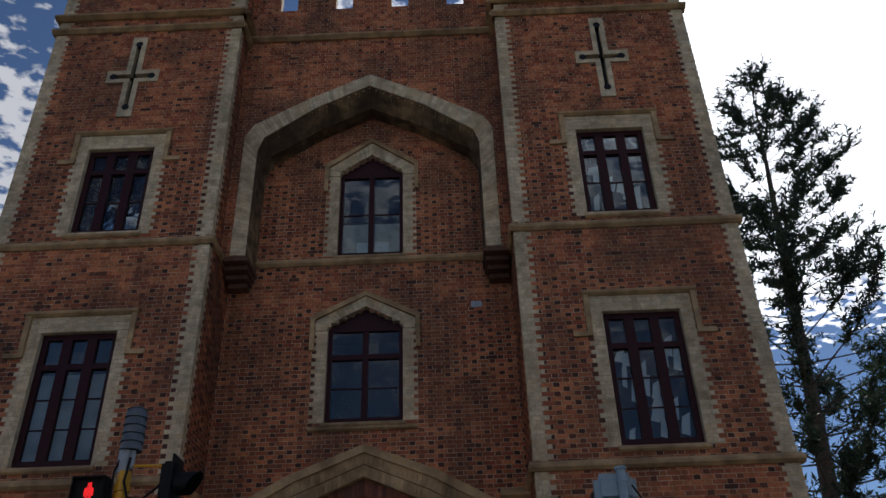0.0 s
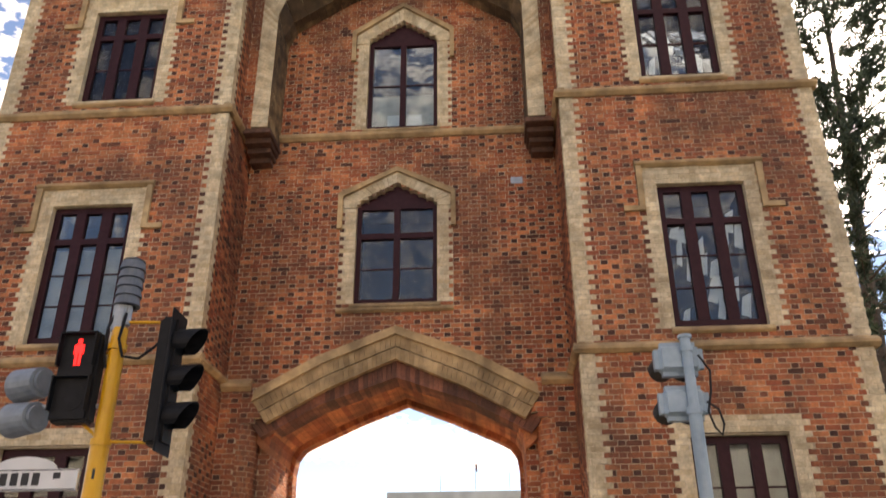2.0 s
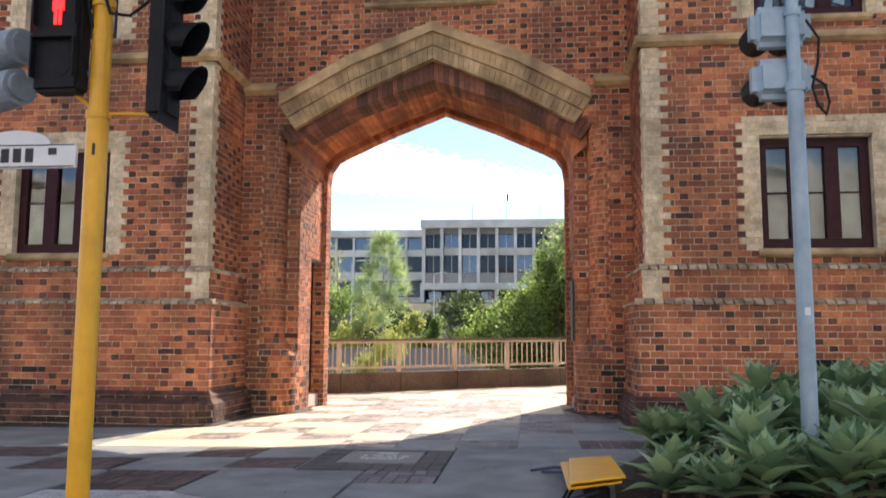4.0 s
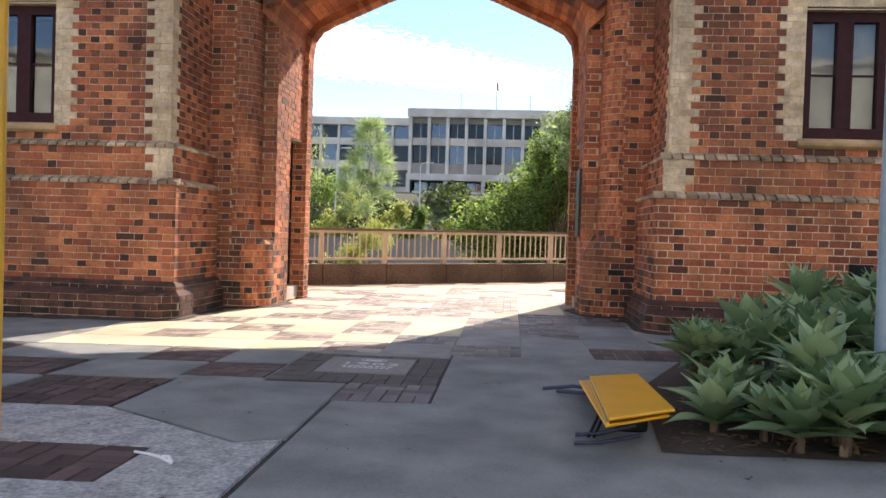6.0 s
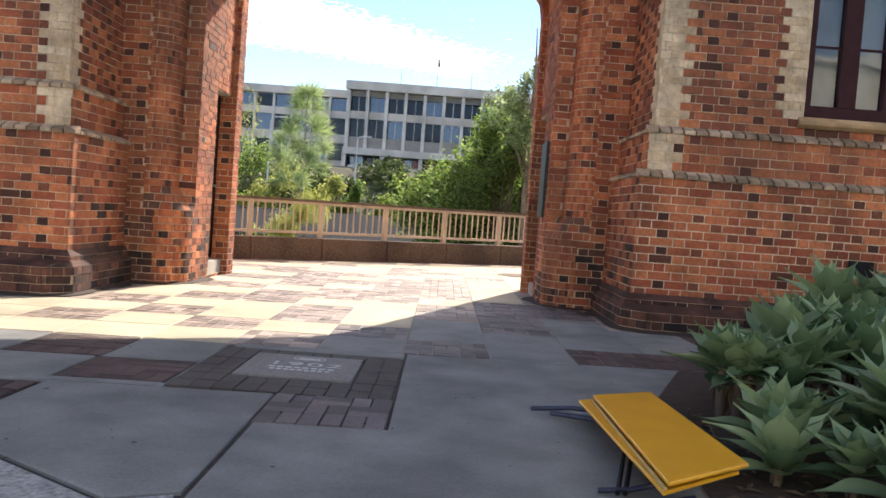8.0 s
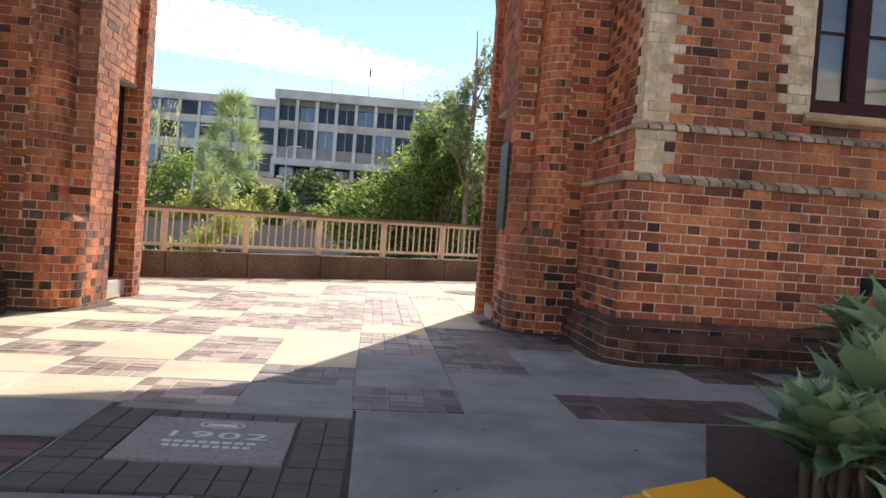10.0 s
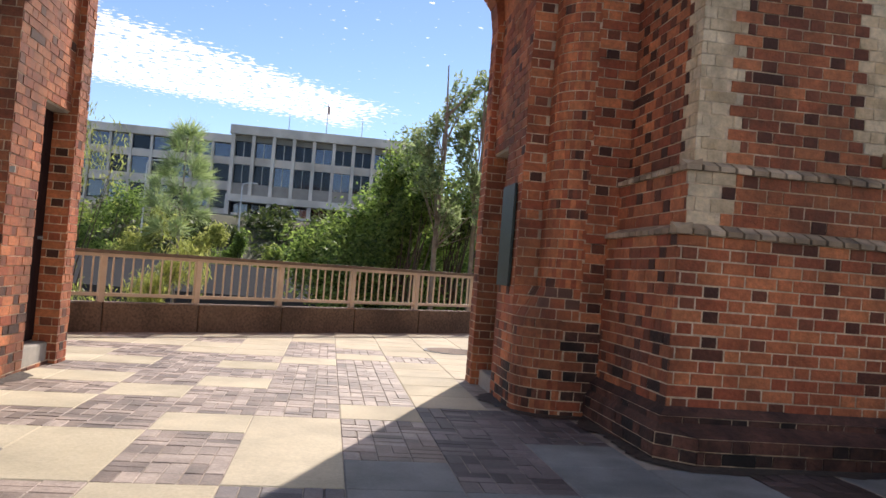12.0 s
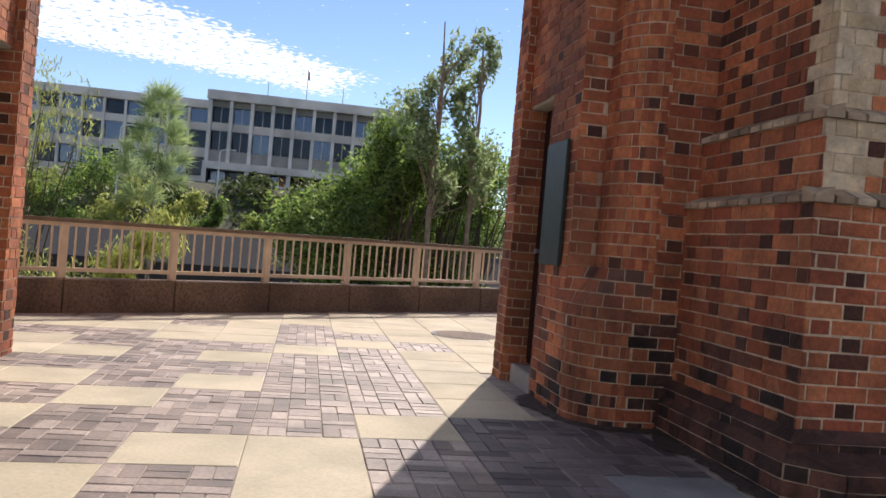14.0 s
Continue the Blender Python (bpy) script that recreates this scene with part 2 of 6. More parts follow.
M_boardedge = material("worn_board_edge", (0.5, 0.33, 0.1), (0.66, 0.48, 0.2), rough=0.7, scale=30)
M_black = material("black_plastic_and_slit_shade", (0.008, 0.008, 0.009), (0.018, 0.018, 0.02), rough=0.5, scale=12, bump=0.05)
M_bluepipe = material("dark_blue_steel", (0.012, 0.018, 0.05), (0.025, 0.035, 0.08), rough=0.4, scale=20, bump=0.05)
M_galv = material("galvanised_steel", (0.3, 0.34, 0.38), (0.45, 0.5, 0.55), rough=0.5, scale=14, metallic=0.3, bump=0.1, stain=0.2)
M_white = material("white_sign_face", (0.62, 0.63, 0.63), (0.75, 0.75, 0.75), rough=0.5, scale=5, bump=0)
M_ink = material("black_print", (0.015, 0.015, 0.017), (0.03, 0.03, 0.03), rough=0.6, scale=5, bump=0)
M_rail = material("beige_rail_paint", (0.6, 0.46, 0.31), (0.7, 0.56, 0.4), rough=0.55, scale=9, stain=0.2, bump=0.1)
M_cap = material("brown_rail_cap", (0.12, 0.08, 0.05), (0.2, 0.14, 0.09), rough=0.6, scale=9, stain=0.2, bump=0.2)
M_upstand = material("aggregate_concrete", (0.075, 0.05, 0.03), (0.26, 0.17, 0.11), scale=30, detail=6, stain=0.4, bump=0.9, bump_scale=90)
M_farconc = material("far_concrete", (0.7, 0.63, 0.55), (0.8, 0.74, 0.66), scale=0.7, stain=0.25, stain_scale=0.3, bump=0)
M_bark = material("bark", (0.05, 0.035, 0.025), (0.15, 0.11, 0.08), scale=9, bump=0.8, bump_scale=25)
M_palebark = material("pale_bark", (0.2, 0.16, 0.12), (0.4, 0.34, 0.27), scale=6, bump=0.5, bump_scale=20)
M_plate = material("bronze_green_plate", (0.02, 0.03, 0.028), (0.045, 0.06, 0.055), rough=0.45, scale=8, metallic=0.4, bump=0.1)
M_step = material("pale_step_stone", (0.4, 0.37, 0.32), (0.52, 0.48, 0.42), scale=12, stain=0.3)
M_plaque = material("granite_plaque", (0.17, 0.16, 0.15), (0.3, 0.29, 0.27), scale=40, stain=0.2, bump=0.1)
M_letters = material("pale_lettering", (0.5, 0.5, 0.48), (0.62, 0.62, 0.6), scale=20, bump=0)
M_border = material("plaque_border_paver", (0.05, 0.045, 0.04), (0.13, 0.115, 0.1), per="island", spread=0.6, stain=0.3, bump=0.4)
M_flag = material("dark_flag_cloth", (0.05, 0.02, 0.03), (0.12, 0.05, 0.06), scale=3, bump=0)
M_blind = material("cream_blind", (0.5, 0.48, 0.43), (0.68, 0.65, 0.58), scale=2.5, stain=0.35, stain_scale=2.0)
# near-black colour stands in for unlit rooms behind glass
M_room = material("unlit_room_dark", (0.03, 0.028, 0.027), (0.07, 0.06, 0.055), scale=2)


def glass(name, tint, rough=0.03, ior=1.9):
    m = bpy.data.materials.new(name)
    m.use_nodes = True
    nt = m.node_tree
    nt.nodes.clear()
    N, L = nt.nodes.new, nt.links.new
    tr = N("ShaderNodeBsdfTransparent"); tr.inputs[0].default_value = (*tint, 1)
    gl = N("ShaderNodeBsdfGlossy"); gl.inputs["Roughness"].default_value = rough
    gl.inputs[0].default_value = (0.9, 0.92, 0.95, 1)
    geo = N("ShaderNodeNewGeometry")
    nz = N("ShaderNodeTexNoise"); nz.inputs["Scale"].default_value = 2.2; nz.inputs["Detail"].default_value = 2
    L(geo.outputs["Position"], nz.inputs["Vector"])
    bp = N("ShaderNodeBump"); bp.inputs["Strength"].default_value = 0.06; bp.inputs["Distance"].default_value = 0.05
    L(nz.outputs["Fac"], bp.inputs["Height"]); L(bp.outputs[0], gl.inputs["Normal"])
    fr = N("ShaderNodeFresnel"); fr.inputs["IOR"].default_value = ior
    mx = N("ShaderNodeMixShader")
    L(fr.outputs[0], mx.inputs[0]); L(tr.outputs[0], mx.inputs[1]); L(gl.outputs[0], mx.inputs[2])
    out = N("ShaderNodeOutputMaterial")
    L(mx.outputs[0], out.inputs[0])
    return m


M_glass = glass("old_window_glass", (0.8, 0.84, 0.84), 0.03, 1.55)
M_spandrel = material("far_spandrel", (0.3, 0.28, 0.25), (0.42, 0.39, 0.35), scale=1.0, bump=0)
M_farglass = glass("tinted_office_glass", (0.2, 0.26, 0.38), 0.05, 1.42)
M_farblue = glass("blue_office_glass", (0.3, 0.4, 0.6), 0.05, 1.9)
M_bluegrey = material("blue_grey_pole_paint", (0.26, 0.36, 0.43), (0.38, 0.48, 0.55), rough=0.45, scale=10, stain=0.25, bump=0.08)
M_capgrey = material("dark_grey_cap", (0.09, 0.11, 0.13), (0.16, 0.18, 0.21), rough=0.55, scale=14, stain=0.2, bump=0.1)
M_signalgrey = material("weathered_signal_grey", (0.17, 0.2, 0.23), (0.28, 0.32, 0.36), rough=0.5, scale=10, stain=0.25, bump=0.08)
# white of the paper litter, and of daylight painted behind window panes
M_paper_daylight = material("white_paper_and_daylight", (0.78, 0.8, 0.82), (0.86, 0.87, 0.88), scale=6, bump=0)


def foliage(name, dark, light, through=0.5, per="island"):
    m = material(name, dark, light, rough=0.58, scale=1.5, per=per, spread=0.6, bump=0)
    nt = m.node_tree
    N, L = nt.nodes.new, nt.links.new
    b = nt.nodes["Principled BSDF"]
    col = b.inputs["Base Color"].links[0].from_socket
    tl = N("ShaderNodeBsdfTranslucent")
    hs = N("ShaderNodeHueSaturation"); hs.inputs["Saturation"].default_value = 1.1; hs.inputs["Value"].default_value = 1.6
    L(col, hs.inputs["Color"]); L(hs.outputs[0], tl.inputs[0])
    mx = N("ShaderNodeMixShader"); mx.inputs[0].default_value = through
    L(b.outputs[0], mx.inputs[1]); L(tl.outputs[0], mx.inputs[2])
    L(mx.outputs[0], nt.nodes["Material Output"].inputs[0])
    return m


M_leaf = foliage("bright_leaf", (0.04, 0.08, 0.02), (0.27, 0.36, 0.11), 0.55)
M_gum = foliage("grey_gum_leaf", (0.11, 0.15, 0.075), (0.3, 0.36, 0.19), 0.6)
M_needle = foliage("pale_needle", (0.17, 0.23, 0.1), (0.34, 0.41, 0.2), 0.55)
M_willow = foliage("yellow_green_leaf", (0.17, 0.2, 0.06), (0.38, 0.4, 0.14), 0.55)
M_norfolk = foliage("dark_conifer_leaf", (0.022, 0.036, 0.022), (0.06, 0.085, 0.05), 0.25)
M_agave = foliage("agave_leaf", (0.09, 0.17, 0.08), (0.31, 0.42, 0.22), 0.2, per="object")
M_agave_dry = foliage("dry_agave_leaf", (0.1, 0.07, 0.04), (0.24, 0.17, 0.1), 0.2, per="object")
M_hedge = foliage("dark_hedge_leaf", (0.03, 0.048, 0.014), (0.1, 0.13, 0.04), 0.4)
M_shrub = foliage("shrub_leaf", (0.08, 0.12, 0.03), (0.28, 0.33, 0.1), 0.55)


for m_ in (M_maroon, M_door, M_black, M_road):
    m_.node_tree.nodes["Principled BSDF"].inputs["Specular IOR Level"].default_value = 0.15
M_door.node_tree.nodes["Principled BSDF"].inputs["Roughness"].default_value = 0.8
M_road.node_tree.nodes["Principled BSDF"].inputs["Specular IOR Level"].default_value = 0.0


def lamp_material(name, colour, strength):
    m = bpy.data.materials.new(name)
    m.use_nodes = True
    b = m.node_tree.nodes["Principled BSDF"]
    b.inputs["Base Color"].default_value = (*colour, 1)
    b.inputs["Emission Color"].default_value = (*colour, 1)
    b.inputs["Emission Strength"].default_value = strength
    return m


M_redlamp = lamp_material("lit_red_signal", (1.0, 0.02, 0.02), 1.3)


# ---- mesh helpers ----
class MB:
    """Collects vertices, faces and their material index."""

    def __init__(self):
        self.v, self.f, self.m = [], [], []

    def poly(self, pts, m=0):
        n = len(self.v)
        self.v += [tuple(p) for p in pts]
        self.f.append(tuple(range(n, n + len(pts))))
        self.m.append(m)

    def hexa(self, c, m=0, back=True):
        """Eight corners: 0-3 the front ring, 4-7 the back ring."""
        n = len(self.v)
        self.v += [tuple(p) for p in c]
        fs = [(0, 1, 2, 3), (0, 4, 5, 1), (1, 5, 6, 2), (2, 6, 7, 3), (3, 7, 4, 0)]
        if back:
            fs.append((7, 6, 5, 4))
        for q in fs:
            self.f.append(tuple(n + i for i in q))
            self.m.append(m)

    def box(self, x0, x1, y0, y1, z0, z1, m=0):
        self.hexa([(x0, y0, z0), (x1, y0, z0), (x1, y0, z1), (x0, y0, z1),
                   (x0, y1, z0), (x1, y1, z0), (x1, y1, z1), (x0, y1, z1)], m)

    def tube(self, p, q, r0, r1=None, n=10, m=0, caps=True):
        r1 = r0 if r1 is None else r1
        p, q = Vector(p), Vector(q)
        d = (q - p).normalized()
        a = d.orthogonal().normalized()
        b = d.cross(a)
        k = len(self.v)
        for c, r in ((p, r0), (q, r1)):
            for i in range(n):
                t = 2 * math.pi * i / n
                self.v.append(tuple(c + a * (r * math.cos(t)) + b * (r * math.sin(t))))
        for i in range(n):
            j = (i + 1) % n
            self.f.append((k + i, k + j, k + n + j, k + n + i)); self.m.append(m)
        if caps:
            self.f.append(tuple(k + n - 1 - i for i in range(n))); self.m.append(m)
            self.f.append(tuple(k + n + i for i in range(n))); self.m.append(m)

    def pipe(self, pts, r, n=8, m=0):
        """One bent tube through all the points."""
        pts = [Vector(p) for p in pts]
        k = len(self.v)
        a = None
        for i, p in enumerate(pts):
            d = (pts[min(i + 1, len(pts) - 1)] - pts[max(i - 1, 0)]).normalized()
            a = d.orthogonal().normalized() if a is None else (a - d * a.dot(d)).normalized()
            b = d.cross(a)
            for j in range(n):
                t = 2 * math.pi * j / n
                self.v.append(tuple(p + a * (r * math.cos(t)) + b * (r * math.sin(t))))
        for i in range(len(pts) - 1):
            for j in range(n):
                q = (j + 1) % n
                self.f.append((k + i * n + j, k + i * n + q, k + (i + 1) * n + q, k + (i + 1) * n + j)); self.m.append(m)
        self.f.append(tuple(k + n - 1 - i for i in range(n))); self.m.append(m)
        self.f.append(tuple(k + (len(pts) - 1) * n + i for i in range(n))); self.m.append(m)

    def data(self, name, mats, smooth=False):
        me = bpy.data.meshes.new(name)
        me.from_pydata(self.v, [], self.f)
        for mt in mats:
            me.materials.append(mt)
        me.polygons.foreach_set("material_index", self.m)
        if smooth:
            me.polygons.foreach_set("use_smooth", [True] * len(self.f))
        me.update()
        return me


def part(name, mb, mats, parent=None, label="", smooth=False, kind=""):
    mats = mats if isinstance(mats, (list, tuple)) else [mats]
    ob = new(name, mb.data(name, mats, smooth) if isinstance(mb, MB) else mb)
    if parent is not None:
        ob.parent = parent
        ob.matrix_parent_inverse = parent.matrix_basis.inverted()
    return tagged(ob, label=label, kind=kind)


def thing(name, at, label, category, group="", kind=""):
    ob = new(name)
    ob.empty_display_size = 0.1
    ob.matrix_basis = Matrix.Translation(at)
    return tagged(ob, label, category, group, kind)


def bevelled(mb, width, segments=2):
    """The same shape with rounded edges."""
    bm = bmesh.new()
    me = mb.data("tmp", [])
    bm.from_mesh(me)
    bpy.data.meshes.remove(me)
    bmesh.ops.remove_doubles(bm, verts=bm.verts, dist=1e-5)
    bmesh.ops.bevel(bm, geom=list(bm.edges), offset=width, segments=segments, affect="EDGES", clamp_overlap=True)
    out = MB()
    for f in bm.faces:
        out.poly([v.co for v in f.verts], f.material_index)
    bm.free()
    return out


RISE = 0.014


def gz(x):
    """Height of the paved ground, which falls gently to the west."""
    return RISE * (max(-14.0, min(12.0, x)) + 0.9)


AX = -2.12          # the gatehouse's axis
COURSE, STR, HDR, JOINT = 0.086, 0.23, 0.11, 0.010


def mirror(x):
    return 2 * AX - x


class Wall:
    """A plane on which courses of bricks are laid. o: origin, U: along it, N: out of it."""

    def __init__(self, o, U, N, phase=0.0):
        self.o, self.U, self.N, self.phase = Vector(o), Vector(U).normalized(), Vector(N).normalized(), phase

    def at(self, u, v, d):
        return self.o + self.U * u + Vector((0, 0, v)) + self.N * d


class RoundWall(Wall):
    """A quarter-round corner: u runs along an arc about c from the angle a0, turning by sgn."""

    def __init__(self, c, radius, a0, sgn):
        self.c, self.radius, self.a0, self.sgn, self.phase = Vector(c), radius, a0, sgn, 0.0

    def at(self, u, v, d):
        a = self.a0 + self.sgn * u / self.radius
        return self.c + Vector((math.cos(a), math.sin(a), 0)) * (self.radius + d) + Vector((0, 0, v))


rng = random.Random(7)


def header_dark(v):
    """How often headers are burnt dark at a height: the diaper-work lies in bands."""
    if 3.9 < v < 5.2 or 9.0 < v < 9.9 or 12.4 < v:
        return 0.3
    return 0.97


def lay(wall, v0, v1, spans, bricks, backing, thick=0.3, singles=None, mats=(0, 1, 2), dark=header_dark, proud=0.0, soot=None):
    """Flemish bond from v0 to v1. spans(k, v) gives the pieces (u0, u1, kind) of course k; kind 0 red, 2 cream."""
    n = max(1, round((v1 - v0) / COURSE))
    ch = (v1 - v0) / n
    for k in range(n):
        z0 = v0 + k * ch
        zm = z0 + ch / 2
        row = spans(k, zm)
        merged = []
        for u0, u1, kind in row:
            if merged and abs(merged[-1][1] - u0) < 1e-4:
                merged[-1][1] = u1
            else:
                merged.append([u0, u1])
        for u0, u1 in merged:
            u0, u1 = u0 + 0.008, u1 - 0.008
            if backing is not None and u1 - u0 > 0.002:
                A = wall.at
                backing.hexa([A(u0, z0, -0.005), A(u1, z0, -0.005), A(u1, z0 + ch, -0.005), A(u0, z0 + ch, -0.005),
                              A(u0, z0, -thick), A(u1, z0, -thick), A(u1, z0 + ch, -thick), A(u0, z0 + ch, -thick)], 0)
        period = STR + HDR + 2 * JOINT
        for u0, u1, kind in row:
            start = wall.phase + (k % 2) * period / 2 + (k % 3) * 0.004
            i0 = math.floor((u0 - start) / period) - 1
            u = start + i0 * period
            step = 0
            while u < u1:
                w = STR if step % 2 == 0 else HDR
                a = max(u, u0 + (0.0 if u0 == row[0][0] else 0.003))
                b = min(u + w, u1 - (0.0 if u1 == row[-1][1] else 0.003))
                if b - a > 0.03:
                    is_head = step % 2 == 1
                    m = mats[0]
                    if kind == 2:
                        m = mats[2]
                    elif is_head and rng.random() < dark(zm):
                        m = mats[1]
                    elif not is_head and rng.random() < 0.03:
                        m = mats[1]
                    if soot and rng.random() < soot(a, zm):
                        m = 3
                    d = proud + rng.uniform(-0.0025, 0.004)
                    j = 0.0015
                    c0, c1 = z0 + JOINT / 2 + rng.uniform(-j, j), z0 + ch - JOINT / 2 + rng.uniform(-j, j)
                    A = wall.at
                    if singles is not None and singles(a, zm):
                        SINGLES.append((wall, a, b, c0, c1, d, m))
                    elif isinstance(wall, RoundWall):
                        n_ = max(1, math.ceil((b - a) / 0.05))
                        for q in range(n_):
                            p0, p1 = a + (b - a) * q / n_, a + (b - a) * (q + 1) / n_
                            bricks.hexa([A(p0, c0, d), A(p1, c0, d), A(p1, c1, d), A(p0, c1, d),
                                         A(p0, c0, -0.008), A(p1, c0, -0.008), A(p1, c1, -0.008), A(p0, c1, -0.008)], m, back=False)
                    else:
                        e0, e1, e2, e3 = (rng.uniform(-0.003, 0.003) for _ in range(4))
                        bricks.hexa([A(a + e2, c0 + e0, d), A(b + e3, c0 + e1, d), A(b + e1, c1 + e2, d), A(a + e0, c1 + e3, d),
                                     A(a, c0, -0.008), A(b, c0, -0.008), A(b, c1, -0.008), A(a, c1, -0.008)], m, back=False)
                u += w + JOINT
                step += 1


SINGLES = []


def cut(spans, u0, u1):
    """Takes the stretch u0..u1 out of a list of spans."""
    out = []
    for a, b, k in spans:
        if b <= u0 or a >= u1:
            out.append((a, b, k))
        else:
            if a < u0:
                out.append((a, u0, k))
            if b > u1:
                out.append((u1, b, k))
    return out


def dress(spans, u0, u1):
    """Turns the stretch u0..u1 into cream brick."""
    out = []
    for a, b, k in spans:
        if b <= u0 or a >= u1:
            out.append((a, b, k))
            continue
        if a < u0:
            out.append((a, u0, k))
        out.append((max(a, u0), min(b, u1), 2))
        if b > u1:
            out.append((u1, b, k))
    return out


def half_width(path, z):
    """Half the width of an arch at a height; path: (half width, z) from springing to apex."""
    if z <= path[0][1]:
        return path[0][0]
    for (w0, z0), (w1, z1) in zip(path, path[1:]):
        if z0 <= z <= z1:
            return w0 + (w1 - w0) * (z - z0) / max(1e-6, z1 - z0)
    return 0.0


def band(mb, inner, outer, cx, y0, y1, m=0, step=0.0):
    """An arch ring between two half-paths of equal length, both sides, from y0 (front) to y1, cut into voussoirs."""
    for s in (1, -1):
        for (a, b), (c, d) in zip(zip(inner, inner[1:]), zip(outer, outer[1:])):
            length = math.hypot(b[0] - a[0], b[1] - a[1])
            n = max(1, int(length / step)) if step else 1
            g = 0.03 if step else 0.0
            for i in range(n):
                t0, t1 = (i + g) / n, (i + 1 - g) / n
                P = [(p[0] + (q[0] - p[0]) * t, p[1] + (q[1] - p[1]) * t) for p, q, t in ((a, b, t0), (a, b, t1), (c, d, t1), (c, d, t0))]
                if s < 0:
                    P = [P[1], P[0], P[3], P[2]]
                dy = rng.uniform(-0.002, 0.002) if step else 0
                ring = [(cx + s * p[0], y0 + dy, p[1]) for p in P] + [(cx + s * p[0], y1, p[1]) for p in P]
                mb.hexa(ring, m)


# ---- the gatehouse ----
gatehouse = thing("gatehouse", (AX, 13.0, 0), "two-towered red brick gatehouse with cream quoins and a wide archway", "gatehouse")
FRONT, XI, XO, TOP = 12.91, 0.91, 5.36, 18.4
brickwork, mortar = MB(), MB()
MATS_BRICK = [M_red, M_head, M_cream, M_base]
# tower openings: half-open rectangles (x0, x1, z0, z1, hood top, hood drop)
LIGHTS = [(2.43, 3.87, 10.27, 12.45, 12.93, 12.05), (2.43, 3.88, 5.5, 8.06, 8.5, 7.55), (2.43, 3.86, 2.32, 3.81, None, None)]


def tower_spans(k, v):
    q = 0.34 if k % 2 else 0.24
    row = [(XI, XO, 0)]
    row = dress(row, XI, XI + q)
    row = dress(row, XO - q, XO)
    for x0, x1, z0, z1, hood, drop in LIGHTS:
        j = 0.3 if k % 2 else 0.22
        head = (hood or z1 + 0.3) - 0.05
        if z0 - 0.02 < v < head:
            row = dress(row, x0 - j, x1 + j)
        if z0 < v < z1:
            row = cut(row, x0, x1)
    cx = 3.27
    if 13.33 < v < 15.78:
        row = cut(row, cx - 0.15, cx + 0.15)
    if 14.36 < v < 14.72:
        row = cut(row, cx - 0.58, cx + 0.58)
    return row


def box_part(name, parent, x0, x1, y0, y1, z0, z1, mat, label="", bevel=0.0):
    mb = MB()
    mb.box(x0, x1, y0, y1, z0, z1)
    return part(name, bevelled(mb, bevel) if bevel else mb, mat, parent, label)


def sloped(mb, x0, x1, y, z0, z1, proj, m=0, depth=0.12):
    """A moulding along x that projects from the plane y, with a weathered top and an undercut."""
    h = z1 - z0
    prof = [(y + 0.0, z1), (y - proj, z1 - 0.45 * h), (y - proj, z1 - 0.7 * h), (y - 0.35 * proj, z0), (y + depth, z0), (y + depth, z1)]
    n = len(mb.v)
    for x in (x0, x1):
        mb.v += [(x, p[0], p[1]) for p in prof]
    k = len(prof)
    for i in range(k):
        j = (i + 1) % k
        mb.f.append((n + i, n + j, n + k + j, n + k + i)); mb.m.append(m)
    mb.f.append(tuple(range(n, n + k))); mb.m.append(m)
    mb.f.append(tuple(range(n + 2 * k - 1, n + k - 1, -1))); mb.m.append(m)


def sloped_y(mb, x, sgn, y0, y1, z0, z1, proj, m=0):
    """The same moulding along y on a side face whose outward direction is sgn on x."""
    h = z1 - z0
    prof = [(x, z1), (x + sgn * proj, z1 - 0.45 * h), (x + sgn * proj, z1 - 0.7 * h), (x + sgn * 0.35 * proj, z0), (x - sgn * 0.1, z0), (x - sgn * 0.1, z1)]
    n = len(mb.v)
    for y in (y0, y1):
        mb.v += [(p[0], y, p[1]) for p in prof]
    k = len(prof)
    for i in range(k):
        j = (i + 1) % k
        mb.f.append((n + i, n + j, n + k + j, n + k + i)); mb.m.append(m)
    mb.f.append(tuple(range(n, n + k))); mb.m.append(m)


def label_mould(mb, x0, x1, top, drop, y, ear=0.26):
    """A square hood mould: top bar, drops and short turned-out ends."""
    for sx, ex in ((x0, -1), (x1, 1)):
        mb.box(min(sx, sx - ex * 0.1), max(sx, sx - ex * 0.1), y - 0.06, y + 0.02, drop, top - 0.1)
        mb.box(min(sx, sx + ex * ear), max(sx, sx + ex * ear), y - 0.055, y + 0.02, drop - 0.004, drop + 0.09)
    sloped(mb, x0 - 0.02, x1 + 0.02, y, top - 0.12, top + 0.03, 0.09, 0, 0.02)


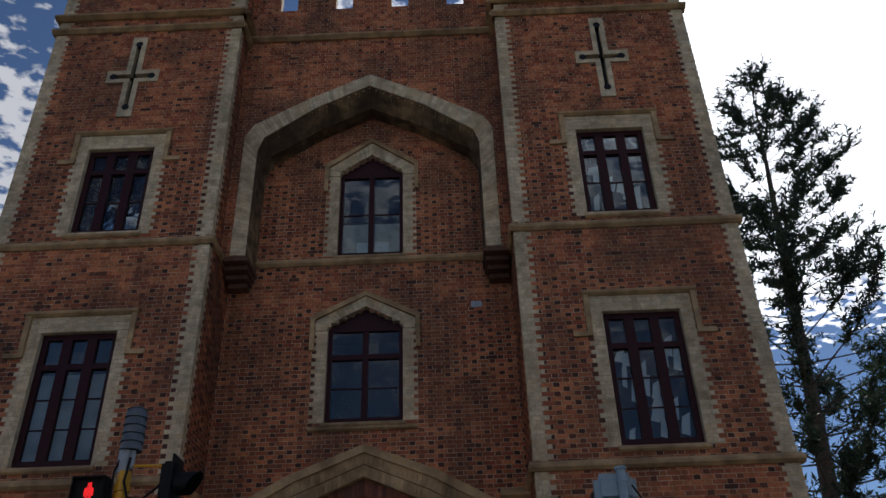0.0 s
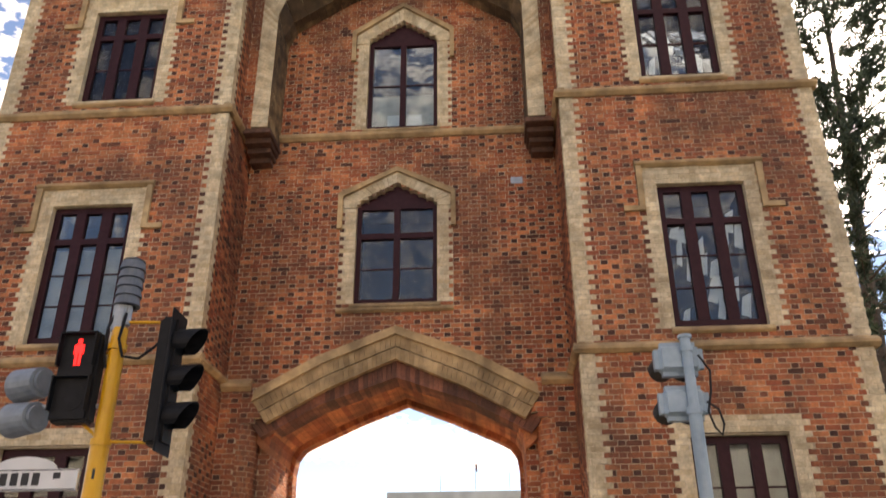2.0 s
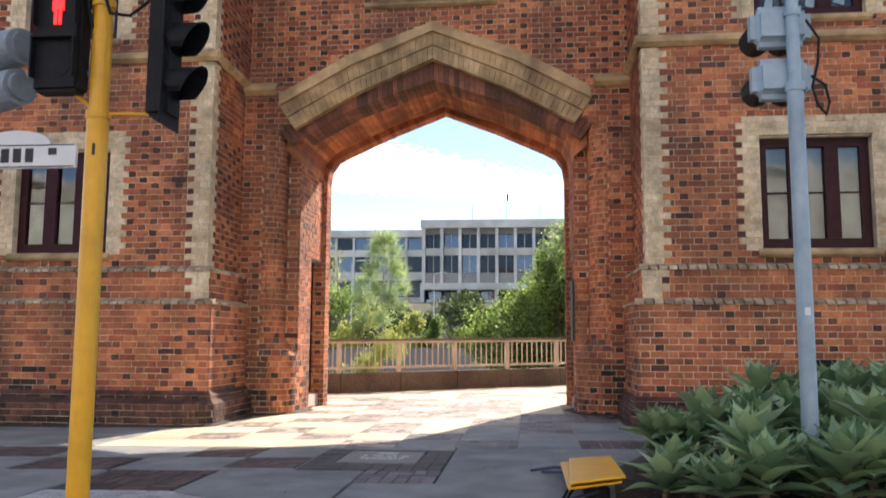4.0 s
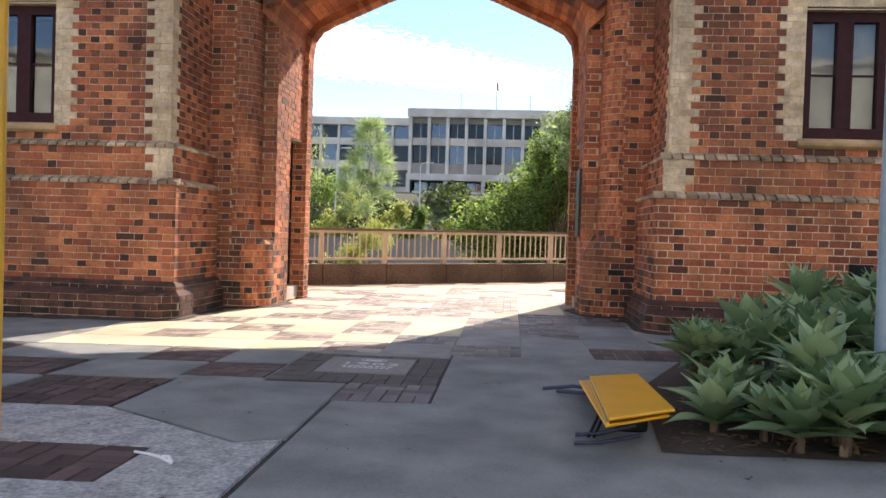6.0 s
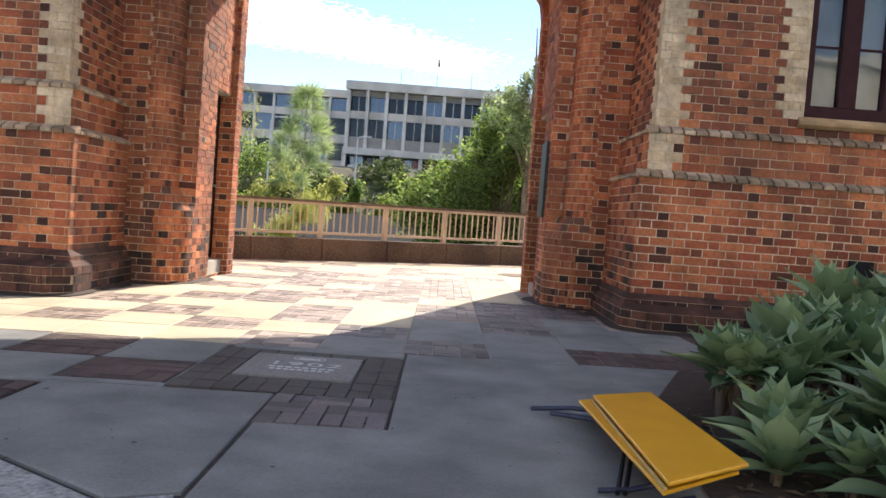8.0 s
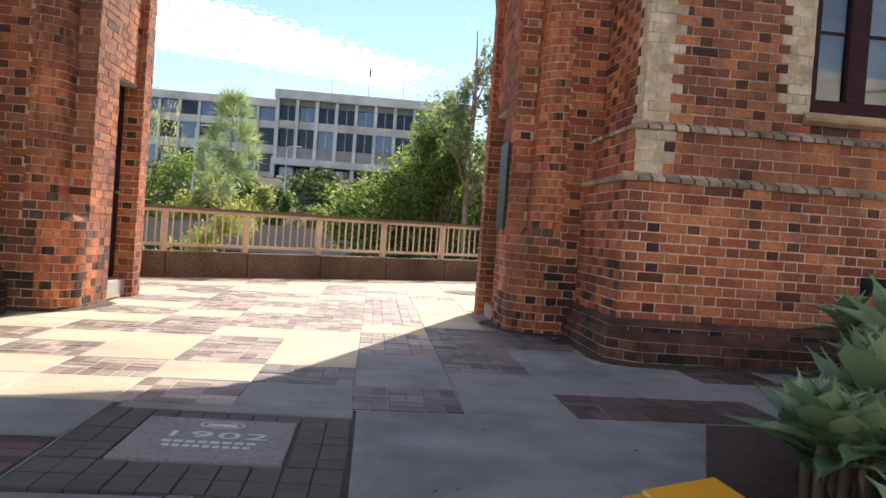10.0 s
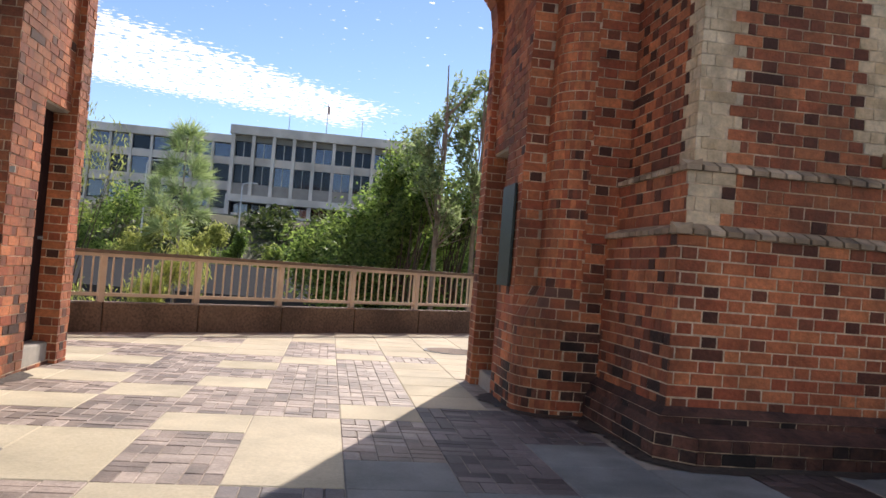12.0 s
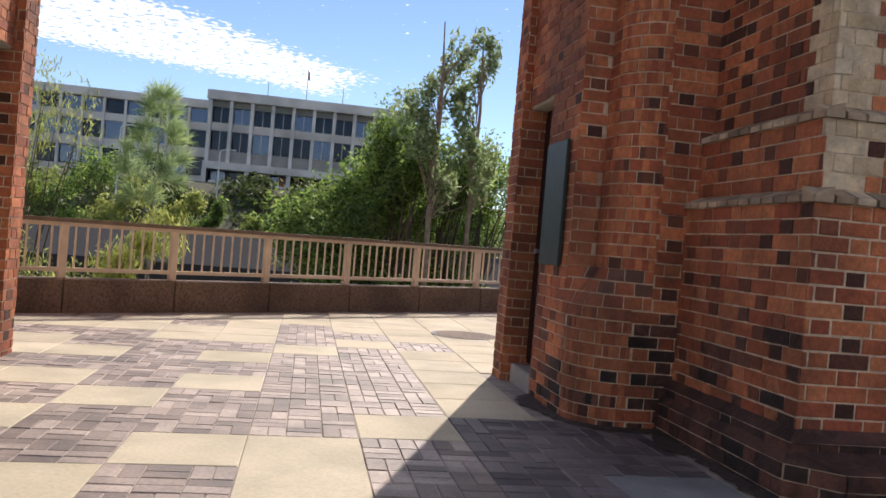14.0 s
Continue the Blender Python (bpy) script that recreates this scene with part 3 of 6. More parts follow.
def window(x0, x1, z0, z1, y, lights, transom=None, apex=None, bars=1, blind=0.0, name="window", fw=0.085, mw=0.12):
    """A casement set back in its opening: frame, mullions, panes, sill. y: the wall's face. apex: height of a pointed head."""
    yf = y + 0.12
    w = new(name)
    w.empty_display_size = 0.1
    w.matrix_basis = Matrix.Translation(((x0 + x1) / 2, yf, z0))
    w.parent = gatehouse
    w.matrix_parent_inverse = gatehouse.matrix_basis.inverted()
    top = z1
    fr = MB()
    fr.box(x0, x0 + fw, yf, yf + 0.09, z0, z1)
    fr.box(x1 - fw, x1, yf, yf + 0.09, z0, z1)
    fr.box(x0 + fw, x1 - fw, yf, yf + 0.09, z0, z0 + fw + 0.03)
    fr.box(x0 + fw, x1 - fw, yf, yf + 0.09, z1 - fw, z1)
    cx = (x0 + x1) / 2
    if apex:
        fr.hexa([(x0, yf, z1), (x1, yf, z1), (cx + 0.02, yf, apex), (cx - 0.02, yf, apex),
                 (x0, yf + 0.09, z1), (x1, yf + 0.09, z1), (cx + 0.02, yf + 0.09, apex), (cx - 0.02, yf + 0.09, apex)])
    part("window_frame", fr, M_maroon, w)
    zt = z0 + (z1 - z0) * transom if transom else None
    if zt:
        box_part("transom", w, x0 + fw, x1 - fw, yf - 0.012, yf + 0.1, zt - 0.055, zt + 0.055, M_maroon)
    inner = (x1 - x0 - 2 * fw - (lights - 1) * mw) / lights
    for i in range(lights):
        a = x0 + fw + i * (inner + mw)
        b = a + inner
        if i:
            box_part("mullion", w, a - mw, a, yf - 0.01, yf + 0.095, z0 + fw + 0.03, z1 - fw, M_maroon)
        parts = [(z0 + fw + 0.03, zt - 0.055, bars), (zt + 0.055, z1 - fw, 0)] if zt else [(z0 + fw + 0.03, z1 - fw, bars)]
        for lo, hi, nb in parts:
            for r in range(nb + 1):
                p0, p1 = lo + (hi - lo) * r / (nb + 1), lo + (hi - lo) * (r + 1) / (nb + 1)
                g = MB()
                g.box(a, b, yf + 0.045, yf + 0.051, p0, p1)
                ob = part("pane", g, M_glass, w)
                ob.visible_shadow = False
                if r:
                    box_part("glazing_bar", w, a, b, yf + 0.03, yf + 0.06, p0 - 0.012, p0 + 0.012, M_maroon)
    sill = MB()
    sloped(sill, x0 - 0.06, x1 + 0.06, y, z0 - 0.12, z0, 0.06, 0, 0.22)
    part("window_sill", sill, M_stone, w)
    lin = MB()
    for a, b in ((x0 - 0.014, x0 - 0.002), (x1 + 0.002, x1 + 0.014)):
        side_l = MB()
        side_l.box(a, b, y + 0.004, yf + 0.1, z0, z1)
        part("reveal_lining", side_l, M_cream, w)
    if not apex:
        lin.box(x0, x1, y + 0.004, yf + 0.1, z1 + 0.002, z1 + 0.014)
        part("reveal_lining", lin, M_cream, w)
    # shallow box whose dark faces paint the room's shade
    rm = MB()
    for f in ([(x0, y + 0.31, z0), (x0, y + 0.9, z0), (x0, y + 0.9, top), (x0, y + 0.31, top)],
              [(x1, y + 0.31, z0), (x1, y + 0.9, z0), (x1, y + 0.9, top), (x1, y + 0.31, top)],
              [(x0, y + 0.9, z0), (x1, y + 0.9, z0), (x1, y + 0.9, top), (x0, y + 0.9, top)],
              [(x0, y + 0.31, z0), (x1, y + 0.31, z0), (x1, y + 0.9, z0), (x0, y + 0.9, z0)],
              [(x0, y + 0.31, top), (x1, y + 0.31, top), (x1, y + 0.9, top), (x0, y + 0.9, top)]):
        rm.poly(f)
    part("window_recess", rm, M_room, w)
    if blind:
        box_part("blind", w, x0 + 0.02, x1 - 0.02, yf + 0.13, yf + 0.14, z0 + 0.02, z0 + (z1 - z0) * blind, M_blind, "pale roller blind")
    return w


def tower(side):
    X = (lambda x: x) if side > 0 else mirror
    wall = Wall((0, FRONT, 0), (1, 0, 0), (0, -1, 0), 0.05) if side > 0 else Wall((2 * AX, FRONT, 0), (-1, 0, 0), (0, -1, 0), 0.17)
    lay(wall, 2.12, TOP, tower_spans, brickwork, mortar)
    inner = Wall((X(XI), 0, 0), (0, 1, 0), (-side, 0, 0), 0.02)

    def inner_spans(k, v):
        q = 0.24 if k % 2 else 0.34
        return dress([(FRONT, 14.4, 0)], FRONT, FRONT + q * 0.75)
    lay(inner, 2.12, TOP, inner_spans, brickwork, mortar)
    # base stages: (z0, z1, front, inner x, material of plain bricks)
    for z0, z1, out, kinds in ((1.66, 2.04, 0.07, (0, 1, 2)), (0.36, 1.58, 0.15, (0, 1, 2)), (-0.12, 0.33, 0.21, (3, 3, 3))):
        def base_spans(k, v, out=out, z0=z0):
            row = [(XI - out, XO + out, 0)]
            if z0 > 1.6:
                row = dress(row, XI - out, XI - out + (0.36 if k % 2 else 0.26))
            return row

        def side_spans(k, v, out=out):
            row = [(FRONT - out, 14.2 if z1 < 4 else 14.4, 0)]
            return row
        w2 = Wall(wall.o + Vector((0, -out, 0)), wall.U, wall.N, 0.05 + out)
        pick = (lambda u, v: 0.7 < u < 3.75) if side > 0 and z0 == 0.36 else None
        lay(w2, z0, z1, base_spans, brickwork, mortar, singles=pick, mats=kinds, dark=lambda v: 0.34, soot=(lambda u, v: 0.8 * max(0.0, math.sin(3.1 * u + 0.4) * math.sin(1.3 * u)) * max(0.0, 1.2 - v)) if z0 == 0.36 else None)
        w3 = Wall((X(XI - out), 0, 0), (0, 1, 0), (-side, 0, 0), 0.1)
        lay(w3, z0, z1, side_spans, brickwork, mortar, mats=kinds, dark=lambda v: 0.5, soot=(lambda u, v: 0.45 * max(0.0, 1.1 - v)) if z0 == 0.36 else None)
    foot = MB()
    xa, xb = XI - 0.21, XO + 0.21
    c = [(xa, FRONT - 0.212, 0.33), (xb, FRONT - 0.212, 0.33), (xb, FRONT - 0.15, 0.39), (xa + 0.06, FRONT - 0.15, 0.39)]
    foot.poly([(X(p[0]), p[1], p[2]) for p in c])
    c = [(xa, FRONT - 0.212, 0.33), (xa, 14.2, 0.33), (xa + 0.062, 14.2, 0.39), (xa + 0.062, FRONT - 0.15, 0.39)]
    foot.poly([(X(p[0]), p[1], p[2]) for p in c])
    part("footing_splay", foot, M_base, gatehouse)
    corners = [(XO + 0.3, FRONT - 0.42), (XI - 0.03, FRONT - 0.42), (XI - 0.25, FRONT - 0.22), (XI - 0.25, 14.2)]
    cap = MB()
    inner_line = [(XO + 0.3, FRONT - 0.2), (XI - 0.2, FRONT - 0.2), (XI - 0.205, FRONT - 0.19), (XI - 0.2, 14.2)]
    for (p, q), (p2, q2) in zip(zip(corners, corners[1:]), zip(inner_line, inner_line[1:])):
        length = math.hypot(q[0] - p[0], q[1] - p[1])
        U = Vector((X(q[0]) - X(p[0]), q[1] - p[1], 0))
        Nn = Vector((U.y, -U.x, 0)) * (-side)
        lay(Wall((X(p[0]), p[1], 0), U, Nn, rng.uniform(0, 0.2)), -0.12, 0.225, lambda k, v, ln=length: [(0.0, ln, 0)], brickwork, mortar, thick=0.15,
            mats=(3, 3, 3), proud=0.006)
        cap.poly([(X(p[0]), p[1], 0.225), (X(q[0]), q[1], 0.225), (X(q2[0]), q2[1], 0.29), (X(p2[0]), p2[1], 0.29)])
    part("footing_cap", cap, M_base, gatehouse)
    # sloping ledges of bricks on edge
    led = MB()
    for zl, o0, o1 in ((2.04, 0.09, 0.0), (1.58, 0.17, 0.075)):
        x = XI - o0
        while x < XO:
            b = min(x + 0.106, XO + 0.1)
            h = 0.085
            c = [(x, FRONT - o0 - 0.005, zl), (b, FRONT - o0 - 0.005, zl), (b, FRONT - o0 - 0.005, zl + 0.035), (x, FRONT - o0 - 0.005, zl + 0.035),
                 (x, FRONT - o1 + 0.02, zl), (b, FRONT - o1 + 0.02, zl), (b, FRONT - o1 + 0.02, zl + h), (x, FRONT - o1 + 0.02, zl + h)]
            j = rng.uniform(-0.0025, 0.0025)
            led.hexa([(X(p[0]), p[1] + j, p[2] + j * 0.5) for p in c])
            x += 0.126
        y = FRONT - o0
        while y < 14.2:
            b = min(y + 0.106, 14.22)
            c = [(XI - o0 - 0.005, y, zl), (XI - o0 - 0.005, b, zl), (XI - o0 - 0.005, b, zl + 0.035), (XI - o0 - 0.005, y, zl + 0.035),
                 (XI - o1 + 0.02, y, zl), (XI - o1 + 0.02, b, zl), (XI - o1 + 0.02, b, zl + 0.085), (XI - o1 + 0.02, y, zl + 0.085)]
            led.hexa([(X(p[0]) + rng.uniform(-0.002, 0.002), p[1], p[2]) for p in c])
            y += 0.126
    part("plinth_ledge", led, M_ledge, gatehouse, "weathered ledge of bricks laid on edge", kind="stuff")
    # string courses and cornice
    for z0, z1, pr in ((5.1, 5.28, 0.1), (9.9, 10.1, 0.1), (15.98, 16.2, 0.13), (16.42, 16.6, 0.18)):
        st = MB()
        a, b = sorted((X(XI - 0.0), X(XO)))
        sloped(st, a - 0.08, b + 0.08, FRONT, z0, z1, pr)
        sloped_y(st, X(XI), -side, FRONT - 0.05, 14.2 if z0 < 6 else (14.4 if z0 < 10 else 13.6), z0, z1, pr)
        part("string_course", st, M_stone, gatehouse, "buff string course")
    # the outer side, the back and the roof of the tower
    core = MB()
    a, b = sorted((X(XI + 0.03), X(XO)))
    core.box(a, b, 13.85, 16.35, -0.3, TOP - 0.05)
    c, d = sorted((X(XO - 0.3), X(XO - 0.004)))
    core.box(c, d, FRONT + 0.02, 13.9, -0.3, TOP)
    part("tower_core", core, M_plain, gatehouse)
    # windows and hoods
    for i, (x0, x1, z0, z1, hood, drop) in enumerate(LIGHTS):
        p, q = sorted((X(x0), X(x1)))
        window(p, q, z0, z1, FRONT, 3, (0.74, 0.74, None)[i], None, (1, 2, 1)[i], blind=(0.0, 0.7 if side < 0 else 0.0, 0.5 if side < 0 else 0.93)[i], fw=0.11, mw=0.18)
        # white scraps paint the sky that shows through the tower's rear windows
        if side > 0 and i < 2:
            scraps = random.Random(40 + i)
            for k in range((12, 24)[i]):
                sx = p + 0.13 + (q - p - 0.36) * ((k * 0.37 + 0.04) % 1.0)
                sz = z0 + 0.15 + (z1 - z0) * (0.5, 0.66)[i] * ((k * 0.61) % 1.0)
                w_, h_ = scraps.uniform(0.09, 0.24), scraps.uniform(0.14, 0.5)
                cu = MB()
                cu.hexa([(sx, FRONT + 0.19, sz), (sx + w_ * 0.7, FRONT + 0.19, sz - 0.05), (sx + w_, FRONT + 0.2, sz + h_), (sx + w_ * 0.3, FRONT + 0.2, sz + h_ * 0.8),
                         (sx, FRONT + 0.194, sz), (sx + w_ * 0.7, FRONT + 0.194, sz - 0.05), (sx + w_, FRONT + 0.204, sz + h_), (sx + w_ * 0.3, FRONT + 0.204, sz + h_ * 0.8)])
                part("sky_scrap", cu, M_paper_daylight, gatehouse, "white scrap standing in for bright sky seen through the tower")
        if hood:
            hm = MB()
            label_mould(hm, p - 0.33, q + 0.33, hood, drop, FRONT)
            part("hood_mould", hm, M_stone, gatehouse, "buff hood mould")
    # the cross: slabs round a slit
    cx = X(3.27)
    y0, y1 = FRONT - 0.035, FRONT + 0.12
    for a, b, z0, z1 in ((-0.17, -0.05, 13.33, 14.36), (0.05, 0.17, 13.33, 14.36), (-0.17, -0.05, 14.72, 15.78), (0.05, 0.17, 14.72, 15.78),
                         (-0.05, 0.05, 13.33, 13.55), (-0.05, 0.05, 15.6, 15.78),
                         (-0.6, -0.05, 14.36, 14.47), (0.05, 0.6, 14.36, 14.47), (-0.6, -0.05, 14.6, 14.72), (0.05, 0.6, 14.6, 14.72),
                         (-0.6, -0.45, 14.47, 14.6), (0.45, 0.6, 14.47, 14.6)):
        cr = MB()
        cr.box(cx + a + 0.002, cx + b - 0.002, y0, y1, z0 + 0.002, z1 - 0.002)
        part("cross_slit_stone", cr, M_cream, gatehouse, "cream stone of a cross-shaped arrow slit")
    # black boxes and end discs paint the unlit depth of the slit
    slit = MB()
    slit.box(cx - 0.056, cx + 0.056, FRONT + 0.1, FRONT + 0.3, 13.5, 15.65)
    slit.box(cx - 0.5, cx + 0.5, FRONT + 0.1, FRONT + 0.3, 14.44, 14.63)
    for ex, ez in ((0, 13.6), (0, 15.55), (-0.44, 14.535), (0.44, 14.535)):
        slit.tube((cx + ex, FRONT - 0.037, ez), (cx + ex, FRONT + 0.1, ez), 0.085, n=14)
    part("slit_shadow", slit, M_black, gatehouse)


tower(1)
tower(-1)

# the archway
PATH_RING_IN = [(2.2, 4.42), (1.2, 4.98), (0.0, 5.5)]
PATH_RING_OUT = [(2.45, 4.78), (1.28, 5.42), (0.0, 5.93)]
PATH_HOOD_OUT = [(2.42, 4.98), (1.32, 5.56), (0.0, 6.08)]
PATH_MID = [(2.19, 3.95), (2.16, 4.2), (2.06, 4.36), (1.86, 4.5), (0.9, 4.93), (0.0, 5.27)]
PATH_REAR = [(2.12, 3.9), (2.08, 4.15), (1.96, 4.32), (1.76, 4.43), (0.9, 4.82), (0.0, 5.17)]


def grown(path, d):
    return [(w + (d * 0.55 if w else 0), z + d * (1 - 0.5 * (z < 4.3))) for w, z in path]


PORTAL = 14.2
pw = Wall((0, PORTAL, 0), (1, 0, 0), (0, -1, 0), 0.03)


def portal_spans(k, v):
    row = [(mirror(XI) - 0.02, XI + 0.02, 0)]
    if v < 0.85:
        return cut(row, AX - 2.533, AX + 2.533)
    if v < 4.45:
        return cut(row, AX - 2.673, AX + 2.673)
    return cut(row, AX - half_width([(2.4, 4.5), (1.25, 5.2), (0, 5.72)], v), AX + half_width([(2.4, 4.5), (1.25, 5.2), (0, 5.72)], v))




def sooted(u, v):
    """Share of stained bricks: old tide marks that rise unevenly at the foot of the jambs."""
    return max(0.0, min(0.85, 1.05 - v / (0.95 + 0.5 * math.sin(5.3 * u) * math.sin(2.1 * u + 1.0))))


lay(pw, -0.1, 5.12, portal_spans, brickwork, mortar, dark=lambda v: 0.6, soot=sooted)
for s in (1, -1):
    X = (lambda x: x) if s > 0 else mirror
    # front corner: a broad round below, a smaller round and a step above a sloping stop
    for centre, radius, z0, z1 in (((0.42, 14.55), 0.35, -0.1, 0.85), ((0.56, 14.48), 0.28, 1.12, 4.5)):
        cw = RoundWall((X(centre[0]), centre[1], 0), radius, -math.pi / 2, -s)
        arc = radius * math.pi / 2
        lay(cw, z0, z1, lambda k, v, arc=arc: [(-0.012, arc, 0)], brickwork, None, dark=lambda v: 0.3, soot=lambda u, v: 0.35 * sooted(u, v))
        rb = MB()
        for i in range(6):
            u0, u1 = arc * i / 6, arc * (i + 1) / 6
            rb.hexa([cw.at(u0, z0, -0.005), cw.at(u1, z0, -0.005), cw.at(u1, z1, -0.005), cw.at(u0, z1, -0.005),
                     cw.at(u0, z0, -0.2), cw.at(u1, z0, -0.2), cw.at(u1, z1, -0.2), cw.at(u0, z1, -0.2)])
        part("rounded_corner", rb, M_mortar, gatehouse, kind="stuff")
    lower = [(0.56, 14.2), (0.49, 14.2)] + [(0.42 - 0.35 * math.sin(i * math.pi / 14), 14.55 - 0.35 * math.cos(i * math.pi / 14)) for i in range(8)] + [(0.07, 14.62)]
    upper = [(0.56 - 0.28 * math.sin(i * math.pi / 12), 14.48 - 0.28 * math.cos(i * math.pi / 12)) for i in range(7)] + [(0.28, 14.55), (0.28, 14.62), (0.17, 14.62), (0.07, 14.62)]
    def on_stop(u, t, out):
        i = min(9, int(u))
        f = u - i
        lo = Vector((*lower[i], 0)).lerp(Vector((*lower[i + 1], 0)), f)
        hi = Vector((*upper[i], 0)).lerp(Vector((*upper[i + 1], 0)), f)
        p = lo.lerp(hi, t) + Vector((-0.7, -0.7, 0)) * out
        return (X(p.x), p.y, 0.845 + 0.28 * t + 0.7 * out)
    stop = MB()
    for i in range(30):
        for k in range(6):
            u0, u1, t0, t1 = i / 3, (i + 1) / 3, k / 6, (k + 1) / 6
            stop.poly([on_stop(u0, t0, -0.004), on_stop(u1, t0, -0.004), on_stop(u1, t1, -0.004), on_stop(u0, t1, -0.004)])
    part("corner_stop", stop, M_mortar, gatehouse, "stained sloping stop of the corner moulding")
    for row in range(3):
        u = 0.0 if row % 2 else -0.9
        while u < 10:
            a, b = max(0.0, u), min(10.0, u + 1.75)
            if b - a > 0.2:
                mb = MB()
                n = math.ceil((b - a) * 3)
                t0, t1 = row / 3 + 0.02, (row + 1) / 3 - 0.02
                for q in range(n):
                    c0, c1 = a + (b - a) * q / n, a + (b - a) * (q + 1) / n
                    for lo, hi in ((t0, (t0 + t1) / 2), ((t0 + t1) / 2, t1)):
                        mb.poly([on_stop(c0, lo, 0.003), on_stop(c1, lo, 0.003), on_stop(c1, hi, 0.003), on_stop(c0, hi, 0.003)])
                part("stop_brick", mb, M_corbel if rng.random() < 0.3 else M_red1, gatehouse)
            u += 1.86
    lay(Wall((X(0.28), 0, 0), (0, 1, 0), (-s, 0, 0), 0.0), 1.12, 4.5, lambda k, v: [(14.47, 14.62, 0)], brickwork, mortar, thick=0.2, dark=lambda v: 0.3)
    lay(Wall((X(0.07), 14.62, 0), (s, 0, 0), (0, -1, 0), 0.0), 1.12, 4.5, lambda k, v: [(0.0, 0.21, 0)], brickwork, mortar, thick=0.2, dark=lambda v: 0.3)
    sw = Wall((X(0.07), 0, 0), (0, 1, 0), (-s, 0, 0), 0.0)
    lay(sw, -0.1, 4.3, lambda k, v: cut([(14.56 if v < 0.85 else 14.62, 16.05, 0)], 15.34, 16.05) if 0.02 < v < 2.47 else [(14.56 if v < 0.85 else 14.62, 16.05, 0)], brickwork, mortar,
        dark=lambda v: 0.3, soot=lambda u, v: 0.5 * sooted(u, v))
    rw = Wall((X(0.0), 0, 0), (0, 1, 0), (-s, 0, 0), 0.05)
    lay(rw, -0.1, 3.95, lambda k, v: [(16.04, 16.36, 0)], brickwork, mortar, dark=lambda v: 0.25)
    fw_ = Wall((X(0.0), 16.04, 0), (s, 0, 0), (0, -1, 0), 0.0)
    lay(fw_, -0.1, 4.0, lambda k, v: [(0.0, 0.235, 0)], brickwork, mortar, thick=0.2, dark=lambda v: 0.3)
    core = MB()
    a, b = sorted((X(0.66), X(0.95)))
    core.box(a, b, 14.52, 16.34, -0.2, 5.5)
    a, b = sorted((X(0.46), X(0.66)))
    core.box(a, b, 14.66, 15.3, -0.2, 5.5)
    core.box(a, b, 16.1, 16.34, -0.2, 5.5)
    core.box(a, b, 15.3, 16.1, 2.6, 5.5)
    part("portal_core", core, M_plain, gatehouse)
    door = new("door")
    door.matrix_basis = Matrix.Translation((X(0.3), 15.75, gz(X(0.3))))
    door.parent = gatehouse
    door.matrix_parent_inverse = gatehouse.matrix_basis.inverted()
    d = MB()
    a, b = sorted((X(0.235), X(0.29)))
    d.box(a, b, 15.3, 16.08, 0.18, 2.47)
    for i in range(5):
        p, q = sorted((X(0.224), X(0.24)))
        d.box(p, q, 15.35 + i * 0.138, 15.35 + i * 0.138 + 0.13, 0.22, 2.42)
    part("door_leaf", d, M_door, door, "dark maroon boarded door")
    a, b = sorted((X(0.085), X(0.42)))
    box_part("door_step", door, a, b, 15.345, 16.035, -0.06, 0.17, M_step, "pale stone doorstep", 0.01)
    box_part("door_lintel", door, a, b, 15.345, 16.035, 2.47, 2.56, M_step, "pale stone lintel", 0.006)
    a, b = sorted((X(0.18), X(0.24)))
    box_part("door_frame", door, a, b, 15.35, 15.4, 0.17, 2.47, M_door)
    knob = MB()
    knob.tube((X(0.23), 15.9, 1.2), (X(0.18), 15.9, 1.2), 0.012, 0.022, 10)
    part("door_knob", knob, M_galv, door)
vault = MB()
band(vault, grown(PATH_MID, 0.02), grown(PATH_MID, 0.5), AX, 14.47, 16.06)
band(vault, grown(PATH_REAR, 0.02), grown(PATH_REAR, 0.5), AX, 16.05, 16.35)
band(vault, PATH_MID, grown(PATH_MID, 0.45), AX, 14.46, 16.06, 0, 0.09)
band(vault, PATH_REAR, grown(PATH_REAR, 0.5), AX, 16.04, 16.36, 0, 0.09)
part("arch_vault", vault, M_red, gatehouse, "red brick arch rings over the passage", kind="stuff")
ring = MB()
RING_HALF = [((a[0] + b[0]) / 2, (a[1] + b[1]) / 2) for a, b in zip(PATH_RING_IN, PATH_RING_OUT)]
band(ring, PATH_RING_IN, [(w, z - 0.006) for w, z in RING_HALF], AX, 14.165, 14.47, 0, 0.082)
band(ring, [(w, z + 0.006) for w, z in RING_HALF], PATH_RING_OUT, AX, 14.15, 14.47, 0, 0.094)
part("arch_ring", ring, M_stone, gatehouse, "cream brick voussoirs", kind="stuff")
fill = MB()
band(fill, [(2.3, 4.2), (1.3, 4.75), (0.0, 5.2)], [(2.75, 4.75), (1.35, 5.4), (0.0, 5.9)], AX, 14.3, 14.9, 0, 0.085)
part("arch_backing", fill, M_dirty, gatehouse, kind="stuff")
hood = MB()
band(hood, [(w, z) for w, z in PATH_RING_OUT], PATH_HOOD_OUT[:1] + [(1.36, 5.56), (0, 6.08)], AX, 14.09, 14.4, 0)
for a, b in ((mirror(XI), AX - 2.5), (AX + 2.5, XI)):
    hood_end = MB()
    sloped(hood_end, a, b, 14.22, 4.98, 5.2, 0.12, 0, 0.2)
    part("arch_hood_end", hood_end, M_stone, gatehouse)
part("arch_hood", hood, M_stone, gatehouse, "buff hood mould over the arch")

